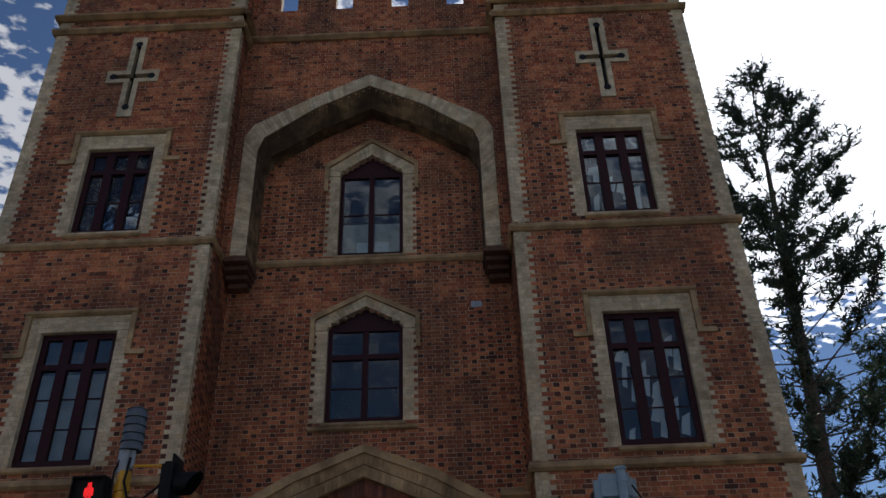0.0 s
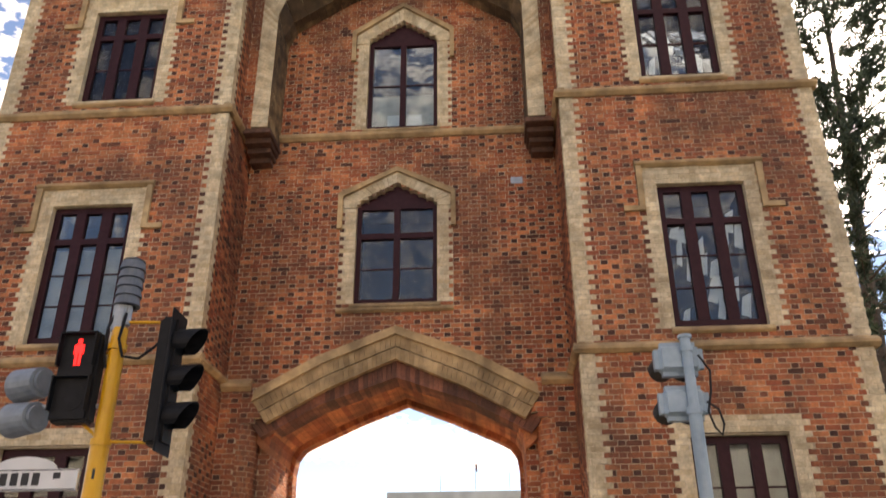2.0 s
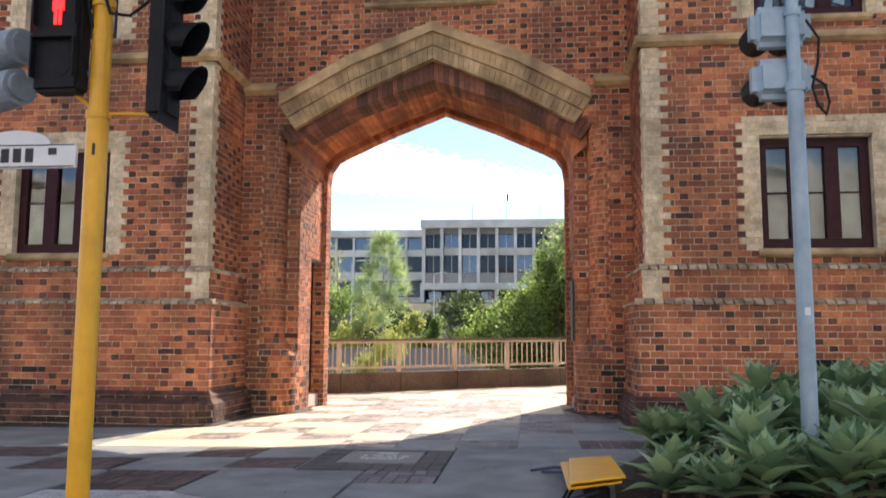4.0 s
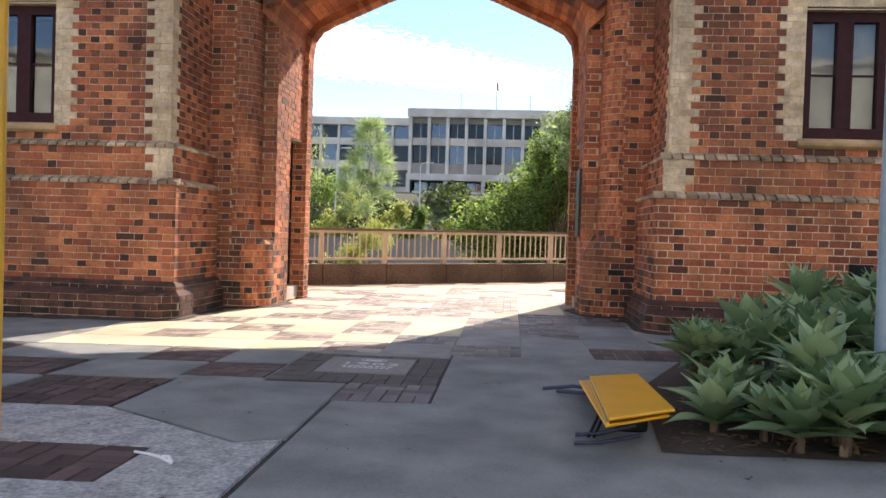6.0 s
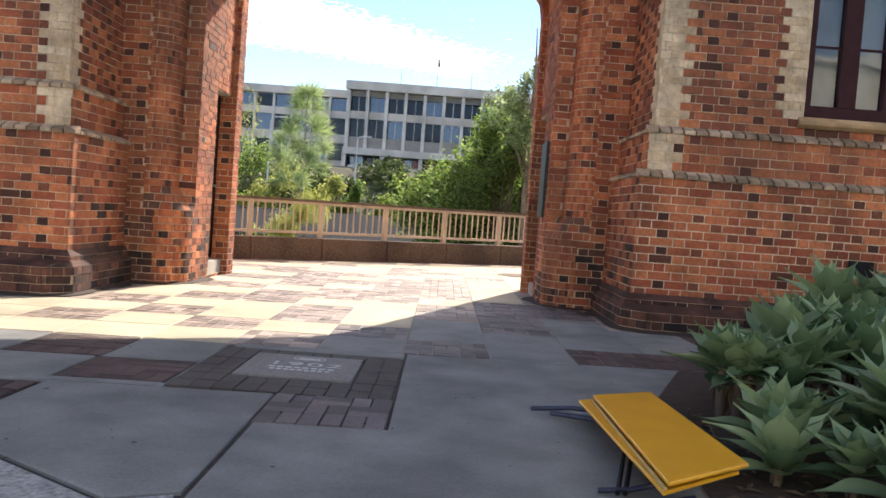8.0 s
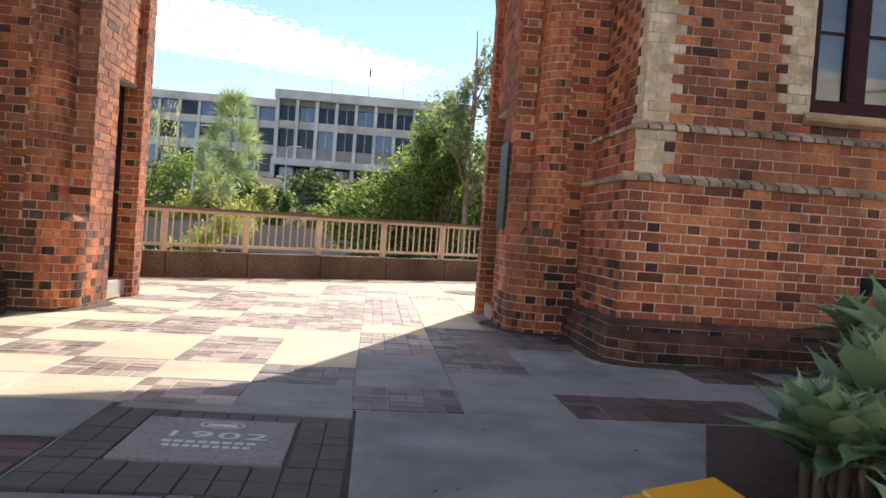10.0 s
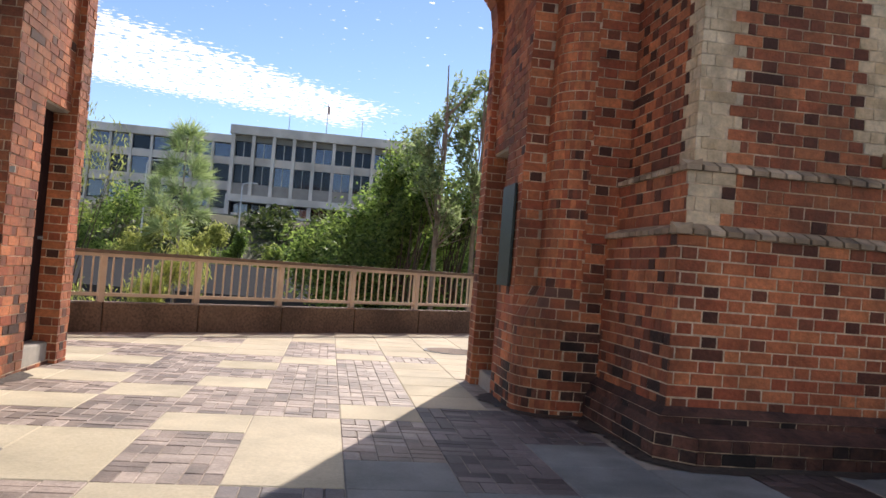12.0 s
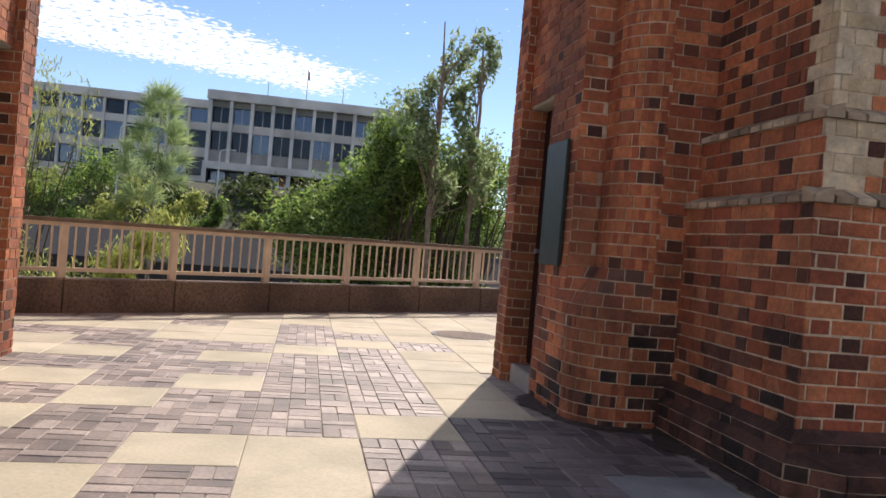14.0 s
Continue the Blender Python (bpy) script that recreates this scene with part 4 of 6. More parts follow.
# the wall above the arch with two pointed windows
CW = 14.4
POINTED = [(-2.96, -1.41, 6.63, 8.7, 9.12, 9.47), (-2.85, -1.4, 10.42, 12.66, 13.14, 13.6)]
cwall = Wall((0, CW, 0), (1, 0, 0), (0, -1, 0), 0.09)


def centre_spans(k, v):
    row = [(mirror(XI) - 0.02, XI + 0.02, 0)]
    if v < 6.0:
        h = half_width([(2.45, 4.7), (1.3, 5.45), (0.0, 5.98)], v)
        row = cut(row, AX - h, AX + h)
    for x0, x1, z0, z1, apex, hd in POINTED:
        c, hw = (x0 + x1) / 2, (x1 - x0) / 2
        j = 0.3 if k % 2 else 0.22
        if z0 - 0.03 < v < z1 + 0.15:
            row = dress(row, x0 - j, x1 + j)
        if z0 < v < apex:
            h = half_width([(hw, z1), (0.0, apex)], v)
            row = cut(row, c - h, c + h)
    return row


lay(cwall, 5.0, 14.7, centre_spans, brickwork, mortar)
for i, (x0, x1, z0, z1, apex, hd) in enumerate(POINTED):
    c, hw = (x0 + x1) / 2, (x1 - x0) / 2
    # upper window: pale blind and white sheets stand in for daylight from behind
    window(x0, x1, z0, z1, CW, 2, 0.68 if i == 0 else None, apex, 1, blind=0.42 if i else 0.0)
    if i:
        for px in (c - 0.32, c + 0.09):
            box_part("daylight_sheet", gatehouse, px, px + 0.3, CW + 0.19, CW + 0.2, z0 + 0.14, z0 + 0.42, M_paper_daylight, "white sheet standing in for daylight through a rear window")
    h = MB()
    band(h, [(hw + 0.01, z1 - 0.1), (hw + 0.01, z1 + 0.02), (0.0, apex + 0.02)], [(hw + 0.26, z1 - 0.1), (hw + 0.26, z1 + 0.13), (0.0, hd - 0.1)], c, CW - 0.02, CW + 0.25, 0, 0.083)
    part("window_head", h, M_cream, gatehouse, "cream brick pointed head", kind="stuff")
    h = MB()
    band(h, [(hw + 0.27, z1 - 0.55), (hw + 0.27, z1 + 0.14), (0.0, hd - 0.1)], [(hw + 0.36, z1 - 0.55), (hw + 0.36, z1 + 0.22), (0.0, hd)], c, CW - 0.08, CW + 0.05)
    part("hood_mould", h, M_stone, gatehouse, "buff pointed hood mould")
st = MB()
sloped(st, POINTED[0][0] - 0.3, POINTED[0][1] + 0.3, CW, 6.44, 6.56, 0.07)
part("string_course", st, M_stone, gatehouse)
st = MB()
sloped(st, mirror(XI), XI, CW, 10.16, 10.36, 0.1)
part("string_course", st, M_stone, gatehouse, "buff string course")
box_part("vent_brick", gatehouse, 0.02, 0.25, CW - 0.01, CW + 0.1, 9.02, 9.16, M_galv, "grey cast vent")

# the great upper arch on corbels, and the parapet
GA = 13.6
GREAT_IN = [(2.48, 10.0), (2.48, 12.55), (2.3, 12.95), (1.2, 13.68), (0.0, 14.29)]
GREAT_FACE = [(2.5, 10.0), (2.5, 12.75), (2.38, 13.12), (1.27, 13.93), (0.0, 14.58)]
GREAT_OUT = [(2.82, 10.0), (2.82, 13.16), (2.64, 13.5), (1.35, 14.26), (0.0, 14.93)]
gw = Wall((0, GA, 0), (1, 0, 0), (0, -1, 0), 0.02)


def great_spans(k, v):
    row = [(mirror(XI) - 0.02, XI + 0.02, 0)]
    if v < 14.55:
        h = half_width([(2.64, 10.0), (2.64, 12.8), (2.45, 13.2), (1.28, 13.92), (0.0, 14.56)], v)
        row = cut(row, AX - h, AX + h)
    if 17.28 < v < 18.2:
        for i in range(4):
            c = AX - 2.11 + i * 1.41
            row = cut(row, c - 0.21, c + 0.21)
    return row


lay(gw, 10.0, 18.4, great_spans, brickwork, mortar, thick=0.22, dark=lambda v: 0.2)
g = MB()
band(g, GREAT_FACE, GREAT_OUT, AX, GA - 0.05, GA + 0.24, 0, 0.083)
part("great_arch_ring", g, M_cream, gatehouse, "cream brick great arch", kind="stuff")
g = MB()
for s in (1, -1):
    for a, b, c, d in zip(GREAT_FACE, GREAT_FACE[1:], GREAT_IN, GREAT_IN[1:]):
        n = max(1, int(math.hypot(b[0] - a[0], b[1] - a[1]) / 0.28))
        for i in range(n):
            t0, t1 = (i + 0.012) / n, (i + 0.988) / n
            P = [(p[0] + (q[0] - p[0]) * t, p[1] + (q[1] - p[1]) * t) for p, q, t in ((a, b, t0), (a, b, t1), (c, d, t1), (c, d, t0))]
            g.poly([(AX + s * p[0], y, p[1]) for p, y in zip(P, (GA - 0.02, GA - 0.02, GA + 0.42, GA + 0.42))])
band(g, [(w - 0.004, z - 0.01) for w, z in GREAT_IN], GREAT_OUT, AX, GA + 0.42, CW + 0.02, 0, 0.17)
part("great_arch_soffit", g, M_soffit, gatehouse, "stained soffit of the great arch, darkened for its shade", kind="stuff")
g = MB()
g.box(mirror(XI), XI, GA + 0.22, CW, 14.9, 16.6)
g.box(mirror(XI), XI, 15.4, 16.3, 5.7, 16.9)
part("upper_core", g, M_plain, gatehouse)
# corbel steps in a darker brown brick than the wall
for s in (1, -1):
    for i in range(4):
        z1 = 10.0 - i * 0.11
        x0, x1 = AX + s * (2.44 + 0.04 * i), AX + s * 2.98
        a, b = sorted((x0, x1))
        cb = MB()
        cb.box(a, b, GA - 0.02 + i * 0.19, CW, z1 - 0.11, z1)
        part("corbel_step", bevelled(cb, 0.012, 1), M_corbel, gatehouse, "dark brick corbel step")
st = MB()
sloped(st, mirror(XI), XI, GA, 16.16, 16.38, 0.14)
part("string_course", st, M_stone, gatehouse, "buff string course")

box_part("air_vent", gatehouse, 2.95, 3.21, 12.742, 12.8, 0.72, 0.88, M_black, "dark cast air vent")
box_part("wall_plate", gatehouse, -4.14, -4.1, 14.19, 14.21, 1.69, 1.74, M_step, "small pale plate")

part("wall_mortar", mortar, M_mortar, gatehouse, kind="stuff")
part("brickwork", brickwork, MATS_BRICK, gatehouse, "red brick in Flemish bond with dark headers", kind="stuff")


# ---- ground ----
def ground_height(x, y):
    edge = 21.87 + 0.6 * (x + 1.17) + 0.6       # just behind the parapet
    d = y - edge
    if d < 0:
        return gz(x) - 0.06 if y > 2.4 else gz(x) - 0.2
    if d < 10:
        return gz(x) - 0.06 - 6.0 * d / 10
    if y < 62:
        return -6.0
    if y < 92:
        return -6.0 + 11.5 * (y - 62) / 30
    return 5.5


def build_ground():
    xs = [-3000, -600, -200, -90] + [-60 + 3 * i for i in range(41)] + [90, 200, 600, 3000]
    ys = [-3000, -600, -150, -50, -20, -8, 0, 2.2, 2.5, 6] + [9 + 1.5 * i for i in range(36)] + [63 + 4 * i for i in range(9)] + [120, 200, 600, 3000]
    mb = MB()
    for y in ys:
        for x in xs:
            mb.v.append((x, y, ground_height(x, y)))
    n = len(xs)
    for j in range(len(ys) - 1):
        for i in range(n - 1):
            y, x = (ys[j] + ys[j + 1]) / 2, (xs[i] + xs[i + 1]) / 2
            mb.f.append((j * n + i, j * n + i + 1, (j + 1) * n + i + 1, (j + 1) * n + i))
            mb.m.append(1 if y < 2.4 else 0)
    ob = part("ground", mb, [M_earth, M_road], label="dry earth, asphalt street and planted cutting", kind="structure")
    ob["category"] = "ground"


build_ground()


def strip(mb, x0, x1, y0, y1, top, bottom, m=0):
    mb.hexa([(x0, y0, gz(x0) + bottom), (x1, y0, gz(x1) + bottom), (x1, y0, gz(x1) + top), (x0, y0, gz(x0) + top),
             (x0, y1, gz(x0) + bottom), (x1, y1, gz(x1) + bottom), (x1, y1, gz(x1) + top), (x0, y1, gz(x0) + top)], m)


def edge_y(x):
    return 21.87 + 0.6 * (x + 1.17)


# the bed of joint sand on which everything lies, then concrete bays
pavement = MB()
pavement.poly([(-14, 10.48, gz(-14) - 0.008), (12, 10.48, gz(12) - 0.008), (12, edge_y(12) + 0.2, gz(12) - 0.008), (-14, edge_y(-14) + 0.2, gz(-14) - 0.008)], 0)
pavement.poly([(-14, 2.45, gz(-14) - 0.019), (12, 2.45, gz(12) - 0.019), (12, 10.49, gz(12) - 0.019), (-14, 10.49, gz(-14) - 0.019)], 1)
pav = part("pavement", pavement, [M_joint, M_gap], label="pale concrete and brick paving", kind="structure")
pav["category"] = "pavement"
kerb = MB()
for i in range(14):
    x = -14 + i * 1.86
    strip(kerb, x, x + 1.85, 2.3, 2.45, 0.0, -0.25)
part("kerb", kerb, M_conc, label="concrete kerb", kind="structure")["category"] = "kerb"


def slab(pts, parent, mat=None, name="slab", label="", gap=0.008):
    """A concrete bay given by its corners, 2 cm thick, with a rounded rim."""
    mb = MB()
    n = len(pts)
    cx, cy = sum(p[0] for p in pts) / n, sum(p[1] for p in pts) / n
    top = []
    rim = []
    for x, y in pts:
        d = math.hypot(cx - x, cy - y)
        k = gap / d
        rim.append((x + (cx - x) * 0.5 * k, y + (cy - y) * 0.5 * k, gz(x) - 0.006))
        top.append((x + (cx - x) * 2 * k, y + (cy - y) * 2 * k, gz(x)))
    low = [(p[0], p[1], p[2] - 0.03) for p in rim]
    mb.poly(top)
    for a, b in ((top, rim), (rim, low)):
        for i in range(n):
            j = (i + 1) % n
            mb.poly([a[i], b[i], b[j], a[j]])
    return part(name, mb, mat or M_conc, parent, label)


def rect(x0, x1, y0, y1):
    return [(x0, y0), (x1, y0), (x1, y1), (x0, y1)]


PX, PY = 0.65, 0.65
GX0, GY0 = -0.12, 10.5      # corner of the panel grid
# rows of panels from the street inwards, columns from east to west: s slab, b brick, d dark brick, m brick darkened for
# shade
COLS = {
    -3: "ssdsssssssssssssss", -2: "dsssssssssssssssss", -1: "dsssmmmsssssssssss",
    0: "ssmmmmsssssbssssss", 1: "mssbbsbbbbbsbsssss", 2: "smLLLbbbbbsbbbssss", 3: "bsbbsbbsbsbsssssss", 4: "sbLLbbsbbbbssbssss",
    5: "ssbsbsbsbsbbssssss", 6: "sbsbssbsbssbsbssss", 7: "sssbsbsbsbsbssssss", 8: "sbsssbsssbsbssssss",
}
cells = []
for c, text in COLS.items():
    x1 = GX0 - c * PX
    r = 0
    for kind, run in itertools.groupby(text):
        n = len(list(run))
        for y_n, rows_n in ([(r, n)] if kind == "L" else [(r + i, 1) for i in range(n)]):
            y0 = GY0 + y_n * PY
            # slabs in shaded cells take the darker concrete, putting the shade into colour
            cells.append((x1 - PX, x1, y0, y0 + rows_n * PY, "c" if kind == "s" and y_n < (8 if c < 0 else 3 if c < 2 else 1 if c < 3 else 0) else "s" if kind == "L" else kind))
        r += n


def clear_of_walls(x0, x1, y0, y1):
    cx, cy = (x0 + x1) / 2, (y0 + y1) / 2
    if y1 > edge_y(x0) - 0.1:
        return False
    if 12.6 < cy < 16.3 and (cx > 0.15 or cx < mirror(0.15)):
        return cy < 14.3 and mirror(0.6) < cx < 0.6
    return True


PAVERS = []          # bricks laid in panels: (x, y, turned, dark)


turner = random.Random(12)


def lay_panel(x0, x1, y0, y1, dark=0):
    """Pavers in pairs, turned crosswise like a basket weave."""
    n, m = max(1, round((x1 - x0) / 0.2167)), max(1, round((y1 - y0) / 0.2167))
    w, h = (x1 - x0) / n, (y1 - y0) / m
    for i in range(n):
        for j in range(m):
            across = (i + j) % 2 == 1 if turner.random() < 0.72 else turner.random() < 0.5
            for k in (0, 1):
                if across:
                    PAVERS.append((x0 + (i + 0.5) * w, y0 + (j + 0.25 + 0.5 * k) * h, 0, dark))
                else:
                    PAVERS.append((x0 + (i + 0.25 + 0.5 * k) * w, y0 + (j + 0.5) * h, 1, dark))


for x0, x1, y0, y1, kind in cells:
    if not clear_of_walls(x0, x1, y0, y1):
        continue
    if kind in "sc":
        slab(rect(x0, x1, y0, y1), pav, M_slab if kind == "s" else M_conc)
    else:
        lay_panel(x0, x1, y0, y1, "bdm".index(kind))
# the paving before the archway: the plaque and its neighbours
for x0, x1, y0, y1, kind in ((-2.05, -1.4, 8.4, 8.98, "m"), (-3.35, -2.72, 9.1, 9.72, "d"), (-4.3, -3.35, 8.0, 8.95, "d"), (-4.0, -3.35, 9.75, 10.45, "d"),
                             (-4.3, -2.68, 6.55, 7.12, "d"), (-5.3, -4.4, 8.95, 9.7, "d"), (-6.4, -5.4, 9.7, 10.45, "d")):
    lay_panel(x0, x1, y0, y1, "bdm".index(kind))
for pts in ([(-2.04, 2.47), (3.2, 2.47), (3.2, 10.48), (-1.39, 10.48), (-1.39, 8.38), (-2.04, 8.38)], rect(1.85, 3.2, 10.5, 12.6),
            [(-2.3, 7.3), (-2.06, 7.4), (-2.06, 8.99), (-3.33, 8.99), (-3.33, 8.0)],
            rect(-4.34, -2.7, 8.99, 9.08), rect(-2.7, -2.69, 9.0, 10.4), rect(-3.35, -2.7, 9.74, 10.48), rect(-4.34, -3.37, 8.97, 9.73), rect(-5.4, -4.02, 9.72, 10.48),
            rect(-13.9, -4.34, 2.47, 8.93), rect(-13.9, -5.32, 8.95, 9.68), rect(-13.9, -6.42, 9.7, 10.48), rect(-13.9, -5.34, 10.5, 12.6),
            rect(3.22, 6.0, 7.32, 12.6), rect(3.22, 11.9, 2.47, 7.3), rect(-2.66, -1.4, 10.32, 10.48)):
    slab(pts, pav, None, gap=0.013)
# washed aggregate round the dark panel
for pts in ([(-2.075, 2.47), (-2.075, 7.36), (-2.31, 7.262), (-2.67, 7.507), (-2.67, 2.47)], [(-2.67, 7.13), (-2.67, 7.507), (-3.345, 7.965), (-4.325, 7.965), (-4.325, 7.13)],
            [(-2.67, 2.47), (-2.67, 6.54), (-4.325, 6.54), (-4.325, 2.47)]):
    slab(pts, pav, M_aggr, "aggregate_bay", "washed pebble aggregate", gap=0.001)


def plaque():
    p = thing("paving_plaque", (-2.04, 9.7, gz(-2.04)), "grey granite date plaque with a dark paver border set in paving", "plaque")
    z = gz(-2.05)
    box_part("plaque_face", p, -2.41, -1.68, 9.4, 10.12, z - 0.02, z + 0.006, M_plaque, "", 0.003)
    x0, x1, y0, y1 = -2.67, -1.41, 9.01, 10.3
    bord = []
    for i in range(10):
        bord.append((x0 + i * 0.126, x0 + i * 0.126 + 0.118, y1 - 0.16, y1))
        bord.append((x0 + i * 0.126, x0 + i * 0.126 + 0.118, y0, y0 + 0.17))
        bord.append((x0 + i * 0.126, x0 + i * 0.126 + 0.118, y0 + 0.18, y0 + 0.37))
    for i in range(6):
        y = y0 + 0.39 + i * 0.125
        bord.append((x0, x0 + 0.118, y, y + 0.117))
        bord.append((x0 + 0.126, x0 + 0.244, y, y + 0.117))
        bord.append((x1 - 0.118, x1, y, y + 0.117))
        bord.append((x1 - 0.246, x1 - 0.126, y, y + 0.117))
    for a, b, c, d in bord:
        mb = MB()
        mb.box(a, b, c, d, z - 0.02, z + rng.uniform(-0.003, 0.002))
        part("border_paver", mb, M_border, p)
    for i, digit in enumerate("1902"):
        cu = bpy.data.curves.new("date", "FONT")
        cu.body, cu.size, cu.extrude, cu.align_x = digit, 0.2, 0.0008, "CENTER"
        cu.materials.append(M_letters)
        ob = new("date_digit", cu)
        me = bpy.data.meshes.new_from_object(ob.evaluated_get(bpy.context.evaluated_depsgraph_get()))
        bpy.data.objects.remove(ob)
        ob = new("date_digit", me)
        ob.matrix_basis = Matrix.Translation((-2.03 + (i - 1.5) * 0.128, 9.76, z + 0.0075)) @ Matrix.Diagonal((1.15, 0.75, 1, 1))
        ob.parent = p
        ob.matrix_parent_inverse = p.matrix_basis.inverted()
    emb = MB()
    for i in range(20):
        t0, t1 = 2 * math.pi * i / 20, 2 * math.pi * (i + 1) / 20
        emb.hexa([(-2.03 + r * math.cos(t), 10.0 + 0.6 * r * math.sin(t), zz) for zz in (z + 0.007, z + 0.0085) for r, t in ((0.11, t0), (0.11, t1), (0.1, t1), (0.1, t0))])
    emb.box(-2.1, -1.96, 9.97, 10.02, z + 0.0065, z + 0.008)
    part("emblem", emb, M_letters, p)
    bars = MB()
    for y, n, w in ((9.67, 8, 0.04), (9.6, 9, 0.03)):
        for i in range(n):
            x = -2.03 + (i - n / 2) * (w + 0.014)
            bars.box(x, x + w, y, y + 0.035, z + 0.0065, z + 0.008)
    part("lettering_bars", bars, M_letters, p)


plaque()


def wall_dirt():
    """Damp dirt and moss lying along the foot of the piers, thin and uneven."""
    r = random.Random(8)
    for X in ((lambda x: x), mirror):
        line = [(0.06, 15.3), (0.05, 14.6), (0.12, 14.35), (0.26, 14.22), (0.45, 14.18), (0.66, 14.17), (0.66, 13.6), (0.66, 12.7), (0.86, 12.48), (1.6, 12.48), (2.6, 12.48), (3.6, 12.48)]
        pts = []
        for (ax, ay), (bx, by) in zip(line, line[1:]):
            n = max(2, int(math.hypot(bx - ax, by - ay) / 0.06))
            pts += [(ax + (bx - ax) * i / n, ay + (by - ay) * i / n) for i in range(n)]
        mb = MB()
        outer = []
        for i, (x, y) in enumerate(pts):
            a, b = pts[max(0, i - 2)], pts[min(len(pts) - 1, i + 2)]
            d = Vector((b[0] - a[0], b[1] - a[1], 0)).normalized()
            nrm = Vector((-d.y, d.x, 0)) * -1
            w = 0.05 + 0.1 * max(0.0, math.sin(i * 0.37) * math.sin(i * 0.11 + 1.0)) + r.uniform(0, 0.05)
            outer.append((x + nrm.x * w, y + nrm.y * w))
        for (p, q), (p2, q2) in zip(zip(pts, pts[1:]), zip(outer, outer[1:])):
            mb.poly([(X(p[0]), p[1], gz(X(p[0])) + 0.02), (X(q[0]), q[1], gz(X(q[0])) + 0.02), (X(q2[0]), q2[1], gz(X(q2[0])) + 0.003), (X(p2[0]), p2[1], gz(X(p2[0])) + 0.003)])
        part("wall_foot_dirt", mb, M_soil, label="dark damp dirt along the foot of the wall", kind="stuff")["category"] = "dirt"


wall_dirt()


# ---- parapet and railing ----
def railing():
    U = Vector((1, 0.6, 0)).normalized()
    V = Vector((-0.6, 1, 0)).normalized()
    o = Vector((-1.17, 21.87, 0.0))
    r = thing("parapet_railing", (-1.17, 21.87, 0), "beige steel railing with brown cap on a dark concrete upstand", "railing")

    def bx(mb, u0, u1, d0, d1, z0, z1):
        P = lambda u, d, z: tuple(o + U * u + V * d + Vector((0, 0, z + gz(-1.2 + u * 0.857))))
        mb.hexa([P(u0, d0, z0), P(u1, d0, z0), P(u1, d0, z1), P(u0, d0, z1), P(u0, d1, z0), P(u1, d1, z0), P(u1, d1, z1), P(u0, d1, z1)])
    pitch = 1.42
    for i in range(-10, 8):
        u = i * pitch
        mb = MB(); bx(mb, u + 0.006, u + pitch - 0.006, -0.16, 0.12, -0.1, 0.42)
        part("upstand", bevelled(mb, 0.012, 1), M_upstand, r, "dark exposed-aggregate concrete upstand")
        mb = MB(); bx(mb, u, u + pitch, -0.07, 0.07, 1.12, 1.17)
        part("top_cap", mb, M_cap, r, "brown cap rail")
        mb = MB(); bx(mb, u, u + pitch, -0.03, 0.03, 1.07, 1.12)
        part("top_rail", mb, M_rail, r)
        mb = MB(); bx(mb, u, u + pitch, -0.03, 0.03, 0.5, 0.55)
        part("bottom_rail", mb, M_rail, r)
        mb = MB(); bx(mb, u - 0.045, u + 0.045, -0.05, 0.05, 0.4, 1.1)
        part("post", bevelled(mb, 0.006, 1), M_rail, r)
        for k in range(1, 10):
            mb = MB(); q = u + k * pitch / 10
            bx(mb, q - 0.011, q + 0.011, -0.011, 0.011, 0.55, 1.07)
            part("baluster", mb, M_rail, r)


railing()


# ---- street furniture ----
def visor(mb, c, d, r, length, m=0):
    """A signal hood: an open half-tube that projects along d from c."""
    d = Vector(d).normalized()
    side = d.cross(Vector((0, 0, 1))).normalized()
    up = Vector((0, 0, 1))
    n = 14
    rings = []
    for rad, k in ((r, 0.0), (r, 1.0), (r - 0.006, 1.0), (r - 0.006, 0.0)):
        row = []
        for i in range(n + 1):
            t = math.radians(-35 + 250 * i / n)
            ln = length * k * (0.35 + 0.65 * max(0.0, math.sin(t) * 0.5 + 0.5))
            row.append(Vector(c) + side * (rad * math.cos(t)) + up * (rad * math.sin(t)) + d * ln)
        rings.append(row)
    for a, b in zip(rings, rings[1:]):
        for i in range(n):
            mb.poly([a[i], a[i + 1], b[i + 1], b[i]], m)


